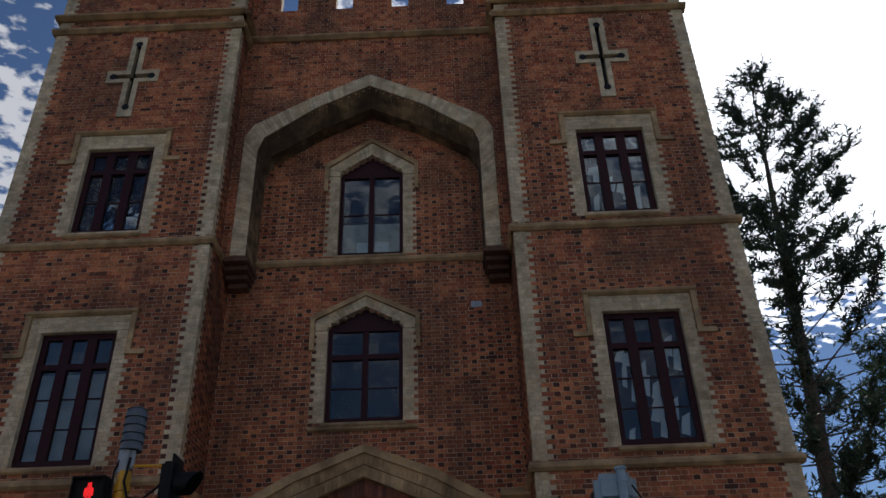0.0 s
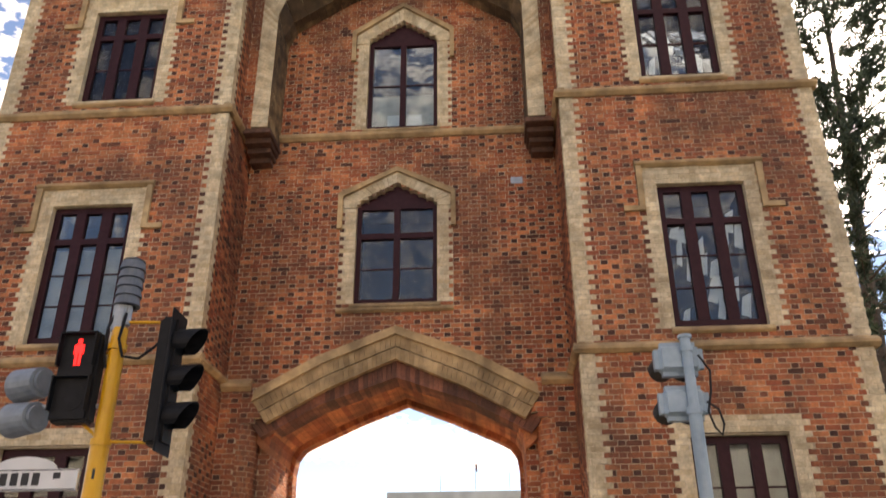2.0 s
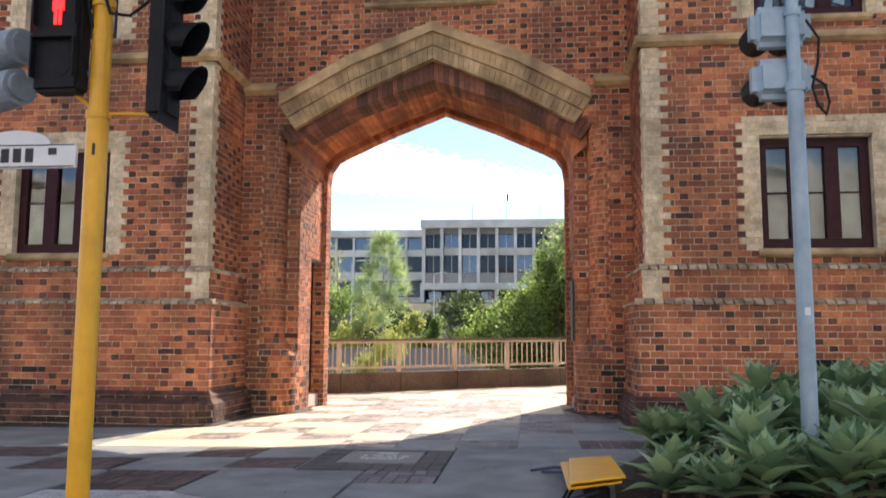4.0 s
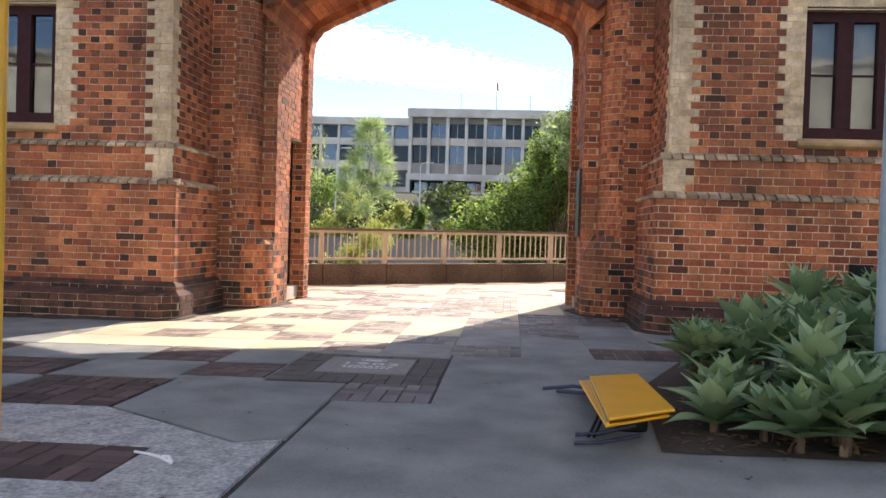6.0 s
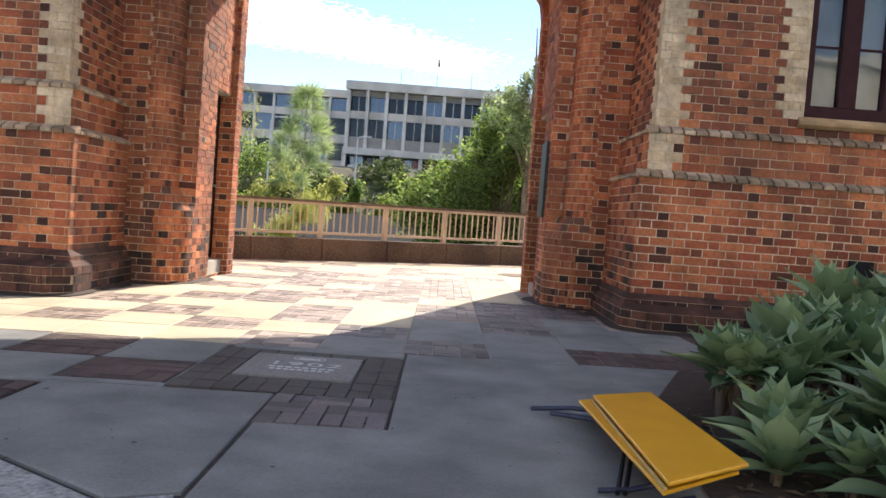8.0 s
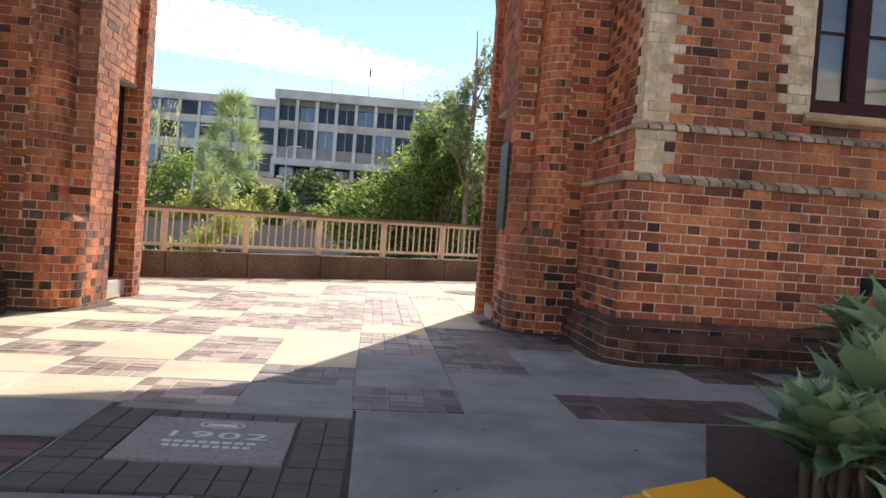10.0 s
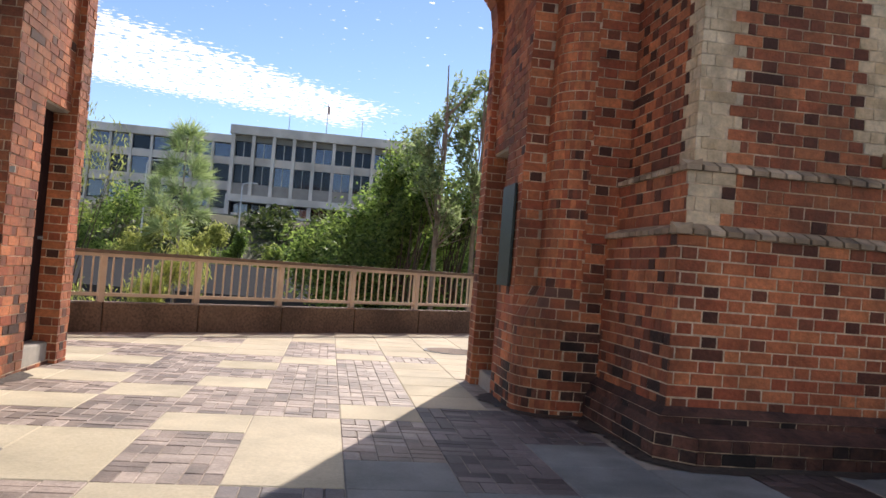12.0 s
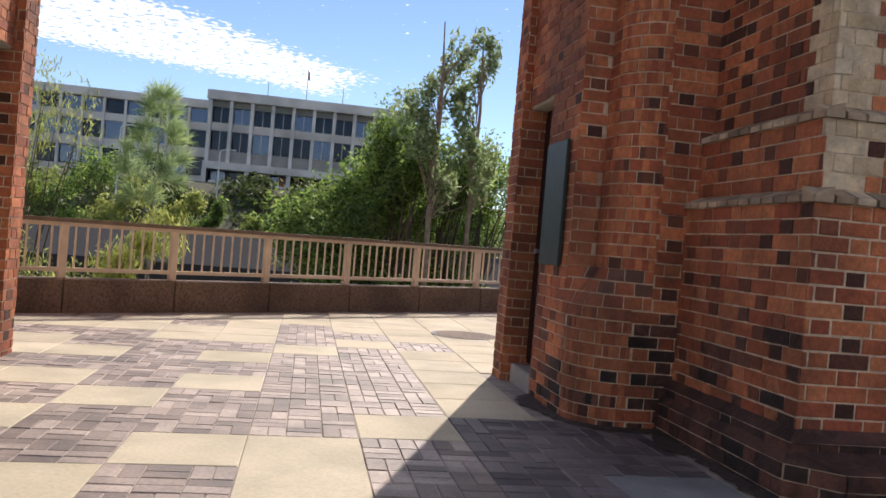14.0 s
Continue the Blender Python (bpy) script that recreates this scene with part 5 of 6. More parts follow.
def signal_pole():
    x, y = -3.665, 7.27
    p = thing("traffic_signal_pole", (x, y, gz(x)), "yellow-painted signal pole carrying a red pedestrian lamp and black traffic signal", "traffic signal")
    mb = MB()
    mb.tube((x, y, gz(x) - 0.05), (x, y, 2.66), 0.075, n=20)
    mb.tube((x, y, 2.66), (x, y, 3.65), 0.066, n=20)
    part("pole", mb, M_yellow, p, smooth=False)
    for z, rad in ((2.63, 0.084), (3.45, 0.08)):
        mb = MB()
        mb.tube((x, y, z), (x, y, z + 0.055), rad, n=20)
        part("collar", mb, M_yellow, p)
    mb = MB()
    mb.tube((x, y, 3.65), (x, y, 3.73), 0.03, n=10)
    mb.tube((x - 0.03, y, 3.63), (x - 0.02, y, 3.88), 0.06, 0.07, n=12)
    mb.tube((x + 0.05, y, 3.68), (x + 0.05, y, 3.86), 0.03, n=8)
    part("finial_bracket", mb, M_galv, p)
    for i in range(5):
        z = 3.86 + i * 0.085
        mb = MB()
        mb.tube((x + 0.02, y, z), (x + 0.02, y, z + 0.075), 0.115, 0.1, n=20)
        part("cap_ring", mb, M_capgrey, p, "grey ring of a ribbed cable cap")
    mb = MB()
    mb.tube((x + 0.02, y, 3.86), (x + 0.02, y, 4.29), 0.09, n=16)
    mb.tube((x + 0.02, y, 4.29), (x + 0.02, y, 4.31), 0.1, 0.07, n=20)
    part("terminal_cap", mb, M_capgrey, p, "grey cable terminal cap")
    # pedestrian lamp, facing the street
    px, py = x - 0.27, y - 0.12
    mb = MB()
    mb.box(px - 0.17, px + 0.17, py, py + 0.16, 2.81, 3.59)
    lamp = part("pedestrian_lamp", bevelled(mb, 0.025), M_black, p, "black pedestrian lamp with red standing figure lit")
    for z in (3.02, 3.40):
        f = MB()
        a = 0.16
        for q in ((-a, a, 0.16, 0.175), (-a, -a + 0.012, -0.12, 0.16), (a - 0.012, a, -0.12, 0.16)):
            f.box(px + q[0], px + q[1], py - 0.06, py, z + q[2], z + q[3])
        part("lamp_hood", f, M_black, lamp)
    fig = MB()
    for q in ((-0.018, 0.018, 0.075, 0.12), (-0.034, 0.034, 0.0, 0.072), (-0.044, -0.036, -0.01, 0.066), (0.036, 0.044, -0.01, 0.066), (-0.028, -0.005, -0.11, 0.0), (0.005, 0.028, -0.11, 0.0)):
        fig.box(px + q[0], px + q[1], py - 0.006, py + 0.004, 3.40 + q[2], 3.40 + q[3])
    part("red_symbol", fig, M_redlamp, lamp, "lit red standing symbol")
    unlit = MB()
    unlit.tube((px, py - 0.004, 3.02), (px, py + 0.004, 3.02), 0.12, n=20)
    part("unlit_lens", unlit, M_black, lamp)
    # vehicle signal, facing east along the street
    sx, sy = x + 0.42, y - 0.02
    mb = MB()
    mb.box(sx - 0.02, sx + 0.14, sy - 0.12, sy + 0.12, 2.61, 3.71)
    vs = part("vehicle_signal", bevelled(mb, 0.03), M_black, p, "black three-lens traffic signal with hoods")
    mb = MB()
    mb.box(sx + 0.10, sx + 0.118, sy - 0.16, sy + 0.15, 2.55, 3.77)
    part("backboard", bevelled(mb, 0.006, 1), M_black, vs)
    for z in (2.85, 3.17, 3.49):
        mb = MB()
        visor(mb, (sx + 0.12, sy, z), (1, -0.08, 0), 0.125, 0.25)
        part("lens_hood", mb, M_black, vs)
        mb = MB()
        mb.tube((sx + 0.1, sy, z), (sx + 0.15, sy, z), 0.11, n=18)
        part("lens", mb, M_glass, vs)
    mb = MB()
    mb.pipe([(x, y, 3.71), (sx, sy, 3.69)], 0.014)
    part("bracket", mb, M_yellow, p)
    mb = MB()
    mb.pipe([(x, y, 2.67), (sx, sy, 2.65)], 0.014)
    part("bracket", mb, M_yellow, p)
    mb = MB()
    mb.pipe([(x - 0.02, y, 3.43), (px, py + 0.14, 3.43)], 0.014)
    part("bracket", mb, M_yellow, p)
    mb = MB()
    mb.pipe([(x - 0.02, y, 2.69), (px, py + 0.14, 2.88)], 0.014)
    part("bracket", mb, M_yellow, p)
    mb = MB()
    mb.pipe([(x + 0.05, y - 0.04, 3.78), (x + 0.04, y - 0.08, 3.53), (x + 0.1, y - 0.09, 3.37), (x + 0.24, y - 0.08, 3.35), (x + 0.34, y - 0.05, 3.45), (sx, sy, 3.55)], 0.013, 8)
    part("cable", mb, M_black, p, "black looped cable")
    mb = MB()
    mb.pipe([(x - 0.05, y - 0.04, 3.78), (x - 0.08, y - 0.07, 3.63), (x - 0.07, y - 0.08, 3.43), (x - 0.05, y - 0.05, 3.28)], 0.012, 8)
    part("cable", mb, M_black, p, "black hanging cable")
    # number marks on the pole stay bare strokes
    mb = MB()
    mb.box(x + 0.01, x + 0.03, y - 0.0775, y - 0.072, 2.36, 2.44)
    part("pole_mark", mb, M_ink, p)
    # the grey backs of signals that face away, west of the pole
    g = MB()
    for z in (2.82, 3.12):
        gx = x - 0.86
        g.tube((gx, y + 0.1, z + 0.06), (gx + 0.27, y - 0.02, z + 0.06), 0.15, 0.13, n=18)
        g.tube((gx + 0.27, y - 0.02, z + 0.06), (gx + 0.3, y - 0.03, z + 0.06), 0.1, 0.1, n=18)
    part("signal_back", g, M_signalgrey, p, "grey rounded backs of a signal", smooth=False)
    g = MB()
    g.pipe([(x - 0.6, y, 2.97), (x - 0.3, y + 0.05, 2.97), (x, y, 2.97)], 0.02)
    part("bracket", g, M_galv, p)
    # street sign
    s = MB()
    s.box(x - 1.15, x - 0.1, y - 0.09, y - 0.06, 2.27, 2.44)
    for i in range(10):
        t0, t1 = math.pi * i / 10, math.pi * (i + 1) / 10
        cx = x - 0.55
        s.hexa([(cx + 0.26 * math.cos(t0), y - 0.09, 2.44), (cx + 0.26 * math.cos(t1), y - 0.09, 2.44), (cx + 0.26 * math.cos(t1), y - 0.09, 2.44 + 0.1 * math.sin(t1)), (cx + 0.26 * math.cos(t0), y - 0.09, 2.44 + 0.1 * math.sin(t0)),
                (cx + 0.26 * math.cos(t0), y - 0.06, 2.44), (cx + 0.26 * math.cos(t1), y - 0.06, 2.44), (cx + 0.26 * math.cos(t1), y - 0.06, 2.44 + 0.1 * math.sin(t1)), (cx + 0.26 * math.cos(t0), y - 0.06, 2.44 + 0.1 * math.sin(t0))])
    sign = part("street_sign", s, M_white, p, "white street sign with a domed top")
    for x0, x1, z0, z1 in [(x - 0.83 + i * 0.09, x - 0.77 + i * 0.09, 2.31, 2.41) for i in range(5)] + [(x - 0.3, x - 0.24, 2.36, 2.41), (x - 1.14, x - 0.11, 2.275, 2.283), (x - 1.14, x - 0.11, 2.427, 2.435)]:
        box_part("print_bar", sign, x0, x1, y - 0.093, y - 0.088, z0, z1, M_ink)


signal_pole()


def grey_pole():
    x, y = 1.47, 8.5
    p = thing("signal_pole", (x, y, gz(x)), "blue-grey galvanised pole with two signals seen from behind", "traffic signal")
    mb = MB()
    mb.tube((x, y, gz(x) - 0.05), (x, y, 3.1), 0.062, n=18)
    mb.tube((x, y, 3.1), (x, y, 3.84), 0.05, n=18)
    part("pole", mb, M_bluegrey, p)
    for z, h, rad in ((3.08, 0.07, 0.075), (3.7, 0.05, 0.062), (3.84, 0.03, 0.068)):
        mb = MB()
        mb.tube((x, y, z), (x, y, z + h), rad, n=18)
        part("collar", mb, M_bluegrey, p)
    mb = MB()
    for z in (3.22, 3.66):
        mb2 = MB()
        mb2.box(x - 0.3, x + 0.18, y + 0.03, y + 0.25, z - 0.17, z + 0.17)
        part("signal_back", bevelled(mb2, 0.07, 3), M_bluegrey, p, "rounded grey back of a signal")
        h = MB()
        for k in (-0.16, 0.06):
            h.tube((x + k, y + 0.22, z), (x + k - 0.03, y + 0.45, z - 0.02), 0.13, 0.12, n=16, caps=False)
        part("lens_hood", h, M_black, p)
    mb.pipe([(x + 0.1, y - 0.02, 3.66), (x + 0.19, y - 0.03, 3.5), (x + 0.17, y - 0.04, 3.3), (x + 0.12, y - 0.04, 3.1), (x + 0.16, y - 0.04, 2.95), (x + 0.22, y - 0.03, 2.88), (x + 0.25, y - 0.03, 2.98), (x + 0.22, y - 0.03, 3.12), (x + 0.12, y - 0.02, 3.2)], 0.011, 8)
    part("cable", mb, M_black, p, "black looped cable")
    mb = MB()
    mb.box(x - 0.02, x + 0.02, y - 0.066, y - 0.06, 1.3, 1.36)
    part("sticker", mb, M_white, p)


grey_pole()


def folded_sign():
    """A folded A-frame sign on its side: two yellow sheets on tube legs, propped up."""
    s = thing("folded_sign", (-0.19, 8.0, gz(0)), "folded yellow sheet-metal A-frame sign lying on the paving", "sign")

    A, B, C, D = (Vector(p) for p in ((-0.336, 8.78, 0.15), (0.02, 8.98, 0.15), (-0.04, 7.39, 0.24), (-0.41, 7.1, 0.24)))
    for name, shift, turn, label in (("upper_sheet", (0, 0, 0), 0.0, "yellow sheet"), ("lower_sheet", (-0.045, 0.02, -0.036), 0.035, "worn yellow sheet")):
        mid = (A + B + C + D) / 4
        pts = [mid + Matrix.Rotation(turn, 3, "Z") @ (p - mid) + Vector(shift) for p in (D, C, B, A)]
        mb = MB()
        mb.hexa(pts + [p - Vector((0, 0, 0.016)) for p in pts])
        part(name, bevelled(mb, 0.004, 1), M_board, s, label)
    mb = MB()
    for dz in (-0.03, -0.04):
        mb.pipe([tuple(D + Vector((0.0, 0.03, dz))), tuple(A + Vector((0.0, -0.03, dz)))], 0.007, 6)
    part("edge_frame", mb, M_boardedge, s, "worn pale edges")
    mb = MB()
    g = gz(-0.5)
    mb.pipe([(-0.15, 8.55, 0.1), (-0.45, 8.72, g + 0.08), (-0.64, 8.88, g + 0.025)], 0.013, 10)
    mb.pipe([(-0.15, 8.4, 0.08), (-0.4, 8.6, g + 0.06), (-0.55, 8.78, g + 0.03)], 0.013, 10)
    part("leg", mb, M_bluepipe, s, "dark blue steel tube legs")
    mb = MB()
    mb.pipe([(-0.2, 7.6, 0.1), (-0.4, 7.62, g + 0.03), (-0.52, 7.62, g + 0.02)], 0.011, 10)
    mb.pipe([(-0.2, 7.45, 0.08), (-0.4, 7.46, g + 0.025), (-0.54, 7.44, g + 0.02)], 0.011, 10)
    part("leg", mb, M_bluepipe, s)
    mb = MB()
    mb.pipe([(-0.42, 7.6, g + 0.02), (-0.27, 8.1, g + 0.13)], 0.01, 8)
    mb.pipe([(-0.45, 7.6, g + 0.02), (-0.3, 8.12, g + 0.13)], 0.01, 8)
    part("strut", mb, M_black, s)
    mb = MB()
    mb.box(-0.28, -0.1, 7.8, 8.3, gz(0) - 0.01, 0.1)
    part("folded_frame", bevelled(mb, 0.02, 1), M_black, s)


folded_sign()

plate = thing("wall_plaque", (0.06, 15.0, 1.3), "dark green bronze plaque fixed to the passage wall", "plaque")
box_part("plate", plate, 0.035, 0.062, 14.76, 15.26, 1.1, 2.06, M_plate, "", 0.004)


# ---- agave bed ----
bed = MB()
bed.poly([(-0.1, 7.38, gz(0) + 0.004), (3.2, 7.32, gz(3) + 0.004), (7.5, 7.3, gz(7) + 0.004), (7.5, 12.55, gz(7) + 0.004), (2.2, 12.55, gz(2) + 0.004), (1.8, 10.4, gz(1.8) + 0.004), (0.6, 10.4, gz(1) + 0.004), (0.05, 9.1, gz(0) + 0.004)])
part("planting_bed", bed, M_soil, label="dark soil planting bed beside the paving", kind="structure")["category"] = "planting bed"


def agave_leaf(length, width, bend):
    mb = MB()
    n = 9
    prof = []
    for i in range(n + 1):
        t = i / n
        w = width * (0.5 + 0.5 * math.sin(math.pi * min(1.0, t * 1.05) ** 1.1)) * (1 - t ** 5) * (1.0 if t < 0.55 else 1 - ((t - 0.55) / 0.45) ** 1.6)
        w = max(w, 0.002)
        x = length * t * math.cos(bend * t * 0.5)
        z = length * t * math.sin(-bend * t * 0.5)
        fold = 0.35 * w * (1 - 0.6 * t)
        prof.append(((x, -w, z + fold), (x, -w * 0.45, z + fold * 0.25), (x, 0, z - 0.01), (x, w * 0.45, z + fold * 0.25), (x, w, z + fold)))
    for row in prof:
        mb.v += row
    for i in range(n):
        for k in range(4):
            a = i * 5 + k
            mb.f.append((a, a + 1, a + 6, a + 5)); mb.m.append(0)
    return mb


LEAVES = [agave_leaf(0.37 + 0.022 * i, 0.1 + 0.009 * (i % 3), 0.1 + 0.2 * (i % 4)).data("leaf", [M_agave], True) for i in range(6)]
DRY = agave_leaf(0.24, 0.022, 1.9).data("dry_leaf", [M_agave_dry], True)


def agave(seed):
    r = random.Random(seed)
    a = thing("agave_plant", (0, 0, 0), "grey-green foxtail agave rosette with broad pointed leaves", "plant", "agaves in the bed")
    mb = MB()
    mb.tube((0, 0, -0.75), (0.02, 0.01, 0.25), 0.026, 0.034, 10)
    part("stem", mb, M_bark, a)
    for i in range(18):
        t = i / 17
        yaw = i * 137.5 + r.uniform(-12, 12)
        pitch = 14 + 70 * t + r.uniform(-8, 8)
        k = (0.75 + 0.4 * (1 - abs(t - 0.35))) * (1 - 0.35 * t) * r.uniform(0.9, 1.1)
        ob = new("leaf", LEAVES[r.randrange(6)])
        ob.parent = a
        ob.matrix_basis = Matrix.Translation((0, 0, 0.13 + 0.15 * t)) @ Matrix.Rotation(radians(yaw), 4, "Z") @ Matrix.Rotation(radians(-pitch), 4, "Y") @ Matrix.Scale(k, 4)
    for i in range(2):
        ob = new("dry_leaf", DRY)
        ob.parent = a
        ob.matrix_basis = Matrix.Translation((0, 0, 0.12)) @ Matrix.Rotation(radians(i * 120 + r.uniform(0, 60)), 4, "Z") @ Matrix.Rotation(radians(30), 4, "Y")
    return a


protos = [agave(i) for i in range(4)]
spots = []
r_bed = random.Random(5)
for gx, gy in [(0.36 + 0.43 * i, 7.55 + 0.4 * j) for j in range(12) for i in range(12)]:
    x, y = gx + r_bed.uniform(-0.13, 0.13), gy + r_bed.uniform(-0.13, 0.13)
    if y > 10.3 and x < 2.3:
        continue
    if x < 0.28 + max(0, (y - 9.3)) * 0.75 or (x < 0.45 and y < 7.75) or abs(x - 1.47) + abs(y - 8.5) < 0.3:
        continue
    if x > 3.4 and r_bed.random() < 0.45:
        continue
    spots.append((x, y))
for i in range(9):
    spots.append((0.56 + 0.36 * i + r_bed.uniform(-0.08, 0.08), 7.44 + r_bed.uniform(-0.05, 0.08)))
for _ in range(26):
    x, y = r_bed.uniform(0.3, 2.6), r_bed.uniform(7.45, 9.4)
    if not (x < 0.5 and y < 7.75):
        spots.append((x, y))
for i, (x, y) in enumerate(spots):
    pup = i >= len(spots) - 24
    m = Matrix.Translation((x, y, gz(x) + r_bed.uniform(-0.06, 0.06 if y < 7.9 else 0.14) + 0.17 * max(0, min(1.6, y - 8.2)))) @ Matrix.Rotation(r_bed.uniform(0, 6.28), 4, "Z") @ Matrix.Scale(r_bed.uniform(0.76, 1.02) * (0.68 if pup else 1.0), 4)
    if i < 4:
        protos[i].matrix_basis = m
    else:
        src = protos[i % 4]
        keep = src.scale.copy()
        src.scale = (1, 1, 1)
        c = copy_thing(src, m)
        src.scale = keep
litter = MB()
r_lit = random.Random(3)
for i in range(260):
    x, y = r_lit.uniform(0.0, 1.6), r_lit.uniform(7.4, 9.2)
    a = r_lit.uniform(0, 6.28)
    l, w = r_lit.uniform(0.02, 0.06), r_lit.uniform(0.006, 0.016)
    z = gz(x) + 0.012
    dx, dy = math.cos(a), math.sin(a)
    litter.poly([(x - dx * l, y - dy * l, z), (x + dy * w, y - dx * w, z + 0.012), (x + dx * l, y + dy * l, z + 0.004), (x - dy * w, y + dx * w, z + 0.01)])
part("leaf_litter", litter, M_agave_dry, label="dry leaf litter on soil", kind="stuff")["category"] = "leaf litter"
specks = MB()
for i in range(70):
    x, y = r_lit.uniform(-4, 0.6), r_lit.uniform(6.2, 10.2)
    a, l = r_lit.uniform(0, 6.28), r_lit.uniform(0.006, 0.02)
    dx, dy, z = math.cos(a) * l, math.sin(a) * l, gz(x) + 0.002
    specks.poly([(x - dx, y - dy, z), (x + dy * 0.4, y - dx * 0.4, z + 0.004), (x + dx, y + dy, z + 0.001), (x - dy * 0.4, y + dx * 0.4, z + 0.004)])
part("fallen_leaves", specks, M_soil, label="small dark fallen leaves on the paving", kind="stuff")["category"] = "leaf litter"


strip_litter = thing("paper_litter", (-2.58, 6.92, gz(-2.6)), "twisted strip of pale paper litter on the paving", "litter")
mb = MB()
z_ = gz(-2.6) + 0.008
mb.pipe([(-2.7, 6.99, z_), (-2.62, 6.95, z_ + 0.006), (-2.55, 6.93, z_), (-2.48, 6.86, z_ + 0.004), (-2.45, 6.84, z_)], 0.007, 6)
mb.pipe([(-2.53, 6.92, z_ + 0.004), (-2.49, 6.9, z_ + 0.012), (-2.46, 6.86, z_ + 0.002)], 0.009, 6)
part("paper_strip", mb, M_paper_daylight, strip_litter)


# ---- across the street, behind the viewer: an unseen plain rendered block, added to bounce light on the front ----
opp = thing("opposite_building", (0, -24, -0.2), "unseen plain cream block added across the street to bounce light", "building")
mb = MB(); mb.box(-45, 45, -34, -24, -0.3, 11)
part("wall", mb, M_render, opp)
mb = MB(); mb.box(-45.3, 45.3, -34.3, -23.7, 11, 11.4)
part("roof", mb, M_farconc, opp)


# ---- trees ----
def limb(mb, pts, r0, r1, n=7):
    for i, (p, q) in enumerate(zip(pts, pts[1:])):
        k = len(pts) - 1
        mb.tube(p, q, r0 + (r1 - r0) * i / k, r0 + (r1 - r0) * (i + 1) / k, n, 0, caps=False)


def leaves_in(mb, r, centre, radii, count, size, droop=0.0, slim=0.35, shell=0.5):
    """Small two-sided leaves gathered in a clump, denser towards its skin."""
    cx, cy, cz = centre
    for _ in range(count):
        while True:
            d = Vector((r.uniform(-1, 1), r.uniform(-1, 1), r.uniform(-1, 1)))
            if 0.01 < d.length < 1:
                break
        d = d.normalized() * (shell + (1 - shell) * r.random()) * r.uniform(0.55, 1.08)
        p = Vector((cx + d.x * radii[0], cy + d.y * radii[1], cz + d.z * radii[2]))
        a = Vector((r.gauss(0, 1), r.gauss(0, 1), r.gauss(0, 0.7) - droop)).normalized()
        b = a.cross(Vector((r.gauss(0, 1), r.gauss(0, 1), r.gauss(0, 1)))).normalized()
        s = size * r.uniform(0.6, 1.3)
        mb.poly([p - a * s, p + b * s * slim, p + a * s, p - b * s * slim])


def leafy_tree(name, base, height, crown, leaf_mat, bark_mat, label, seed, clumps=26, per=260, size=0.09, trunk=0.14, droop=0.0, slim=0.4, lift=0.3, peak=1.0, fork_at=0.28, lump=0.3, tall=0.11, leader=False, group=""):
    """A broad tree: forked limbs with clumps of leaves at their ends; crown: its half widths."""
    r = random.Random(seed)
    t = thing(name, base, label, "tree", group)
    b = Vector(base)
    wood, lv = MB(), MB()
    fork = b + Vector((0, 0, height * fork_at))
    limb(wood, [b - Vector((0, 0, 0.3)), b + Vector((r.uniform(-0.1, 0.1), 0, height * 0.14)), fork], trunk, trunk * 0.75, 9)
    if leader:
        limb(wood, [fork, b + Vector((0.1, 0.05, height * 0.8)), b + Vector((0, 0, height * 0.97))], trunk * 0.75, 0.015, 8)
    for i in range(clumps):
        a = i * 2.4 + r.uniform(-0.4, 0.4)
        h = height * (lift + (0.95 - lift) * ((i * 0.618) % 1.0))
        spread = math.sin(math.pi * min(0.97, max(0.06, ((h / height) - lift * 0.6) / (1.07 - lift * 0.6))) ** peak) ** 0.6
        rad = spread * r.uniform(0.15, 0.97)
        e = b + Vector((math.cos(a) * crown[0] * rad, math.sin(a) * crown[1] * rad, h))
        mid = fork.lerp(e, 0.5) + Vector((r.uniform(-0.2, 0.2), r.uniform(-0.2, 0.2), height * 0.04))
        start = fork + Vector((0, 0, -0.1 * height * r.random()))
        if leader:
            start = b + Vector((0, 0, max(fork.z - b.z, h - height * r.uniform(0.06, 0.12))))
            mid = start.lerp(e, 0.5)
        limb(wood, [start, mid, e], trunk * (0.2 if leader else 0.35), trunk * 0.06, 6)
        k = r.uniform(0.75, 1.25)
        leaves_in(lv, r, e, (crown[0] * lump * k, crown[1] * lump * k, height * tall * k), per, size, droop, slim)
    part("trunk", wood, bark_mat, t)
    part("crown", lv, leaf_mat, t)
    return t


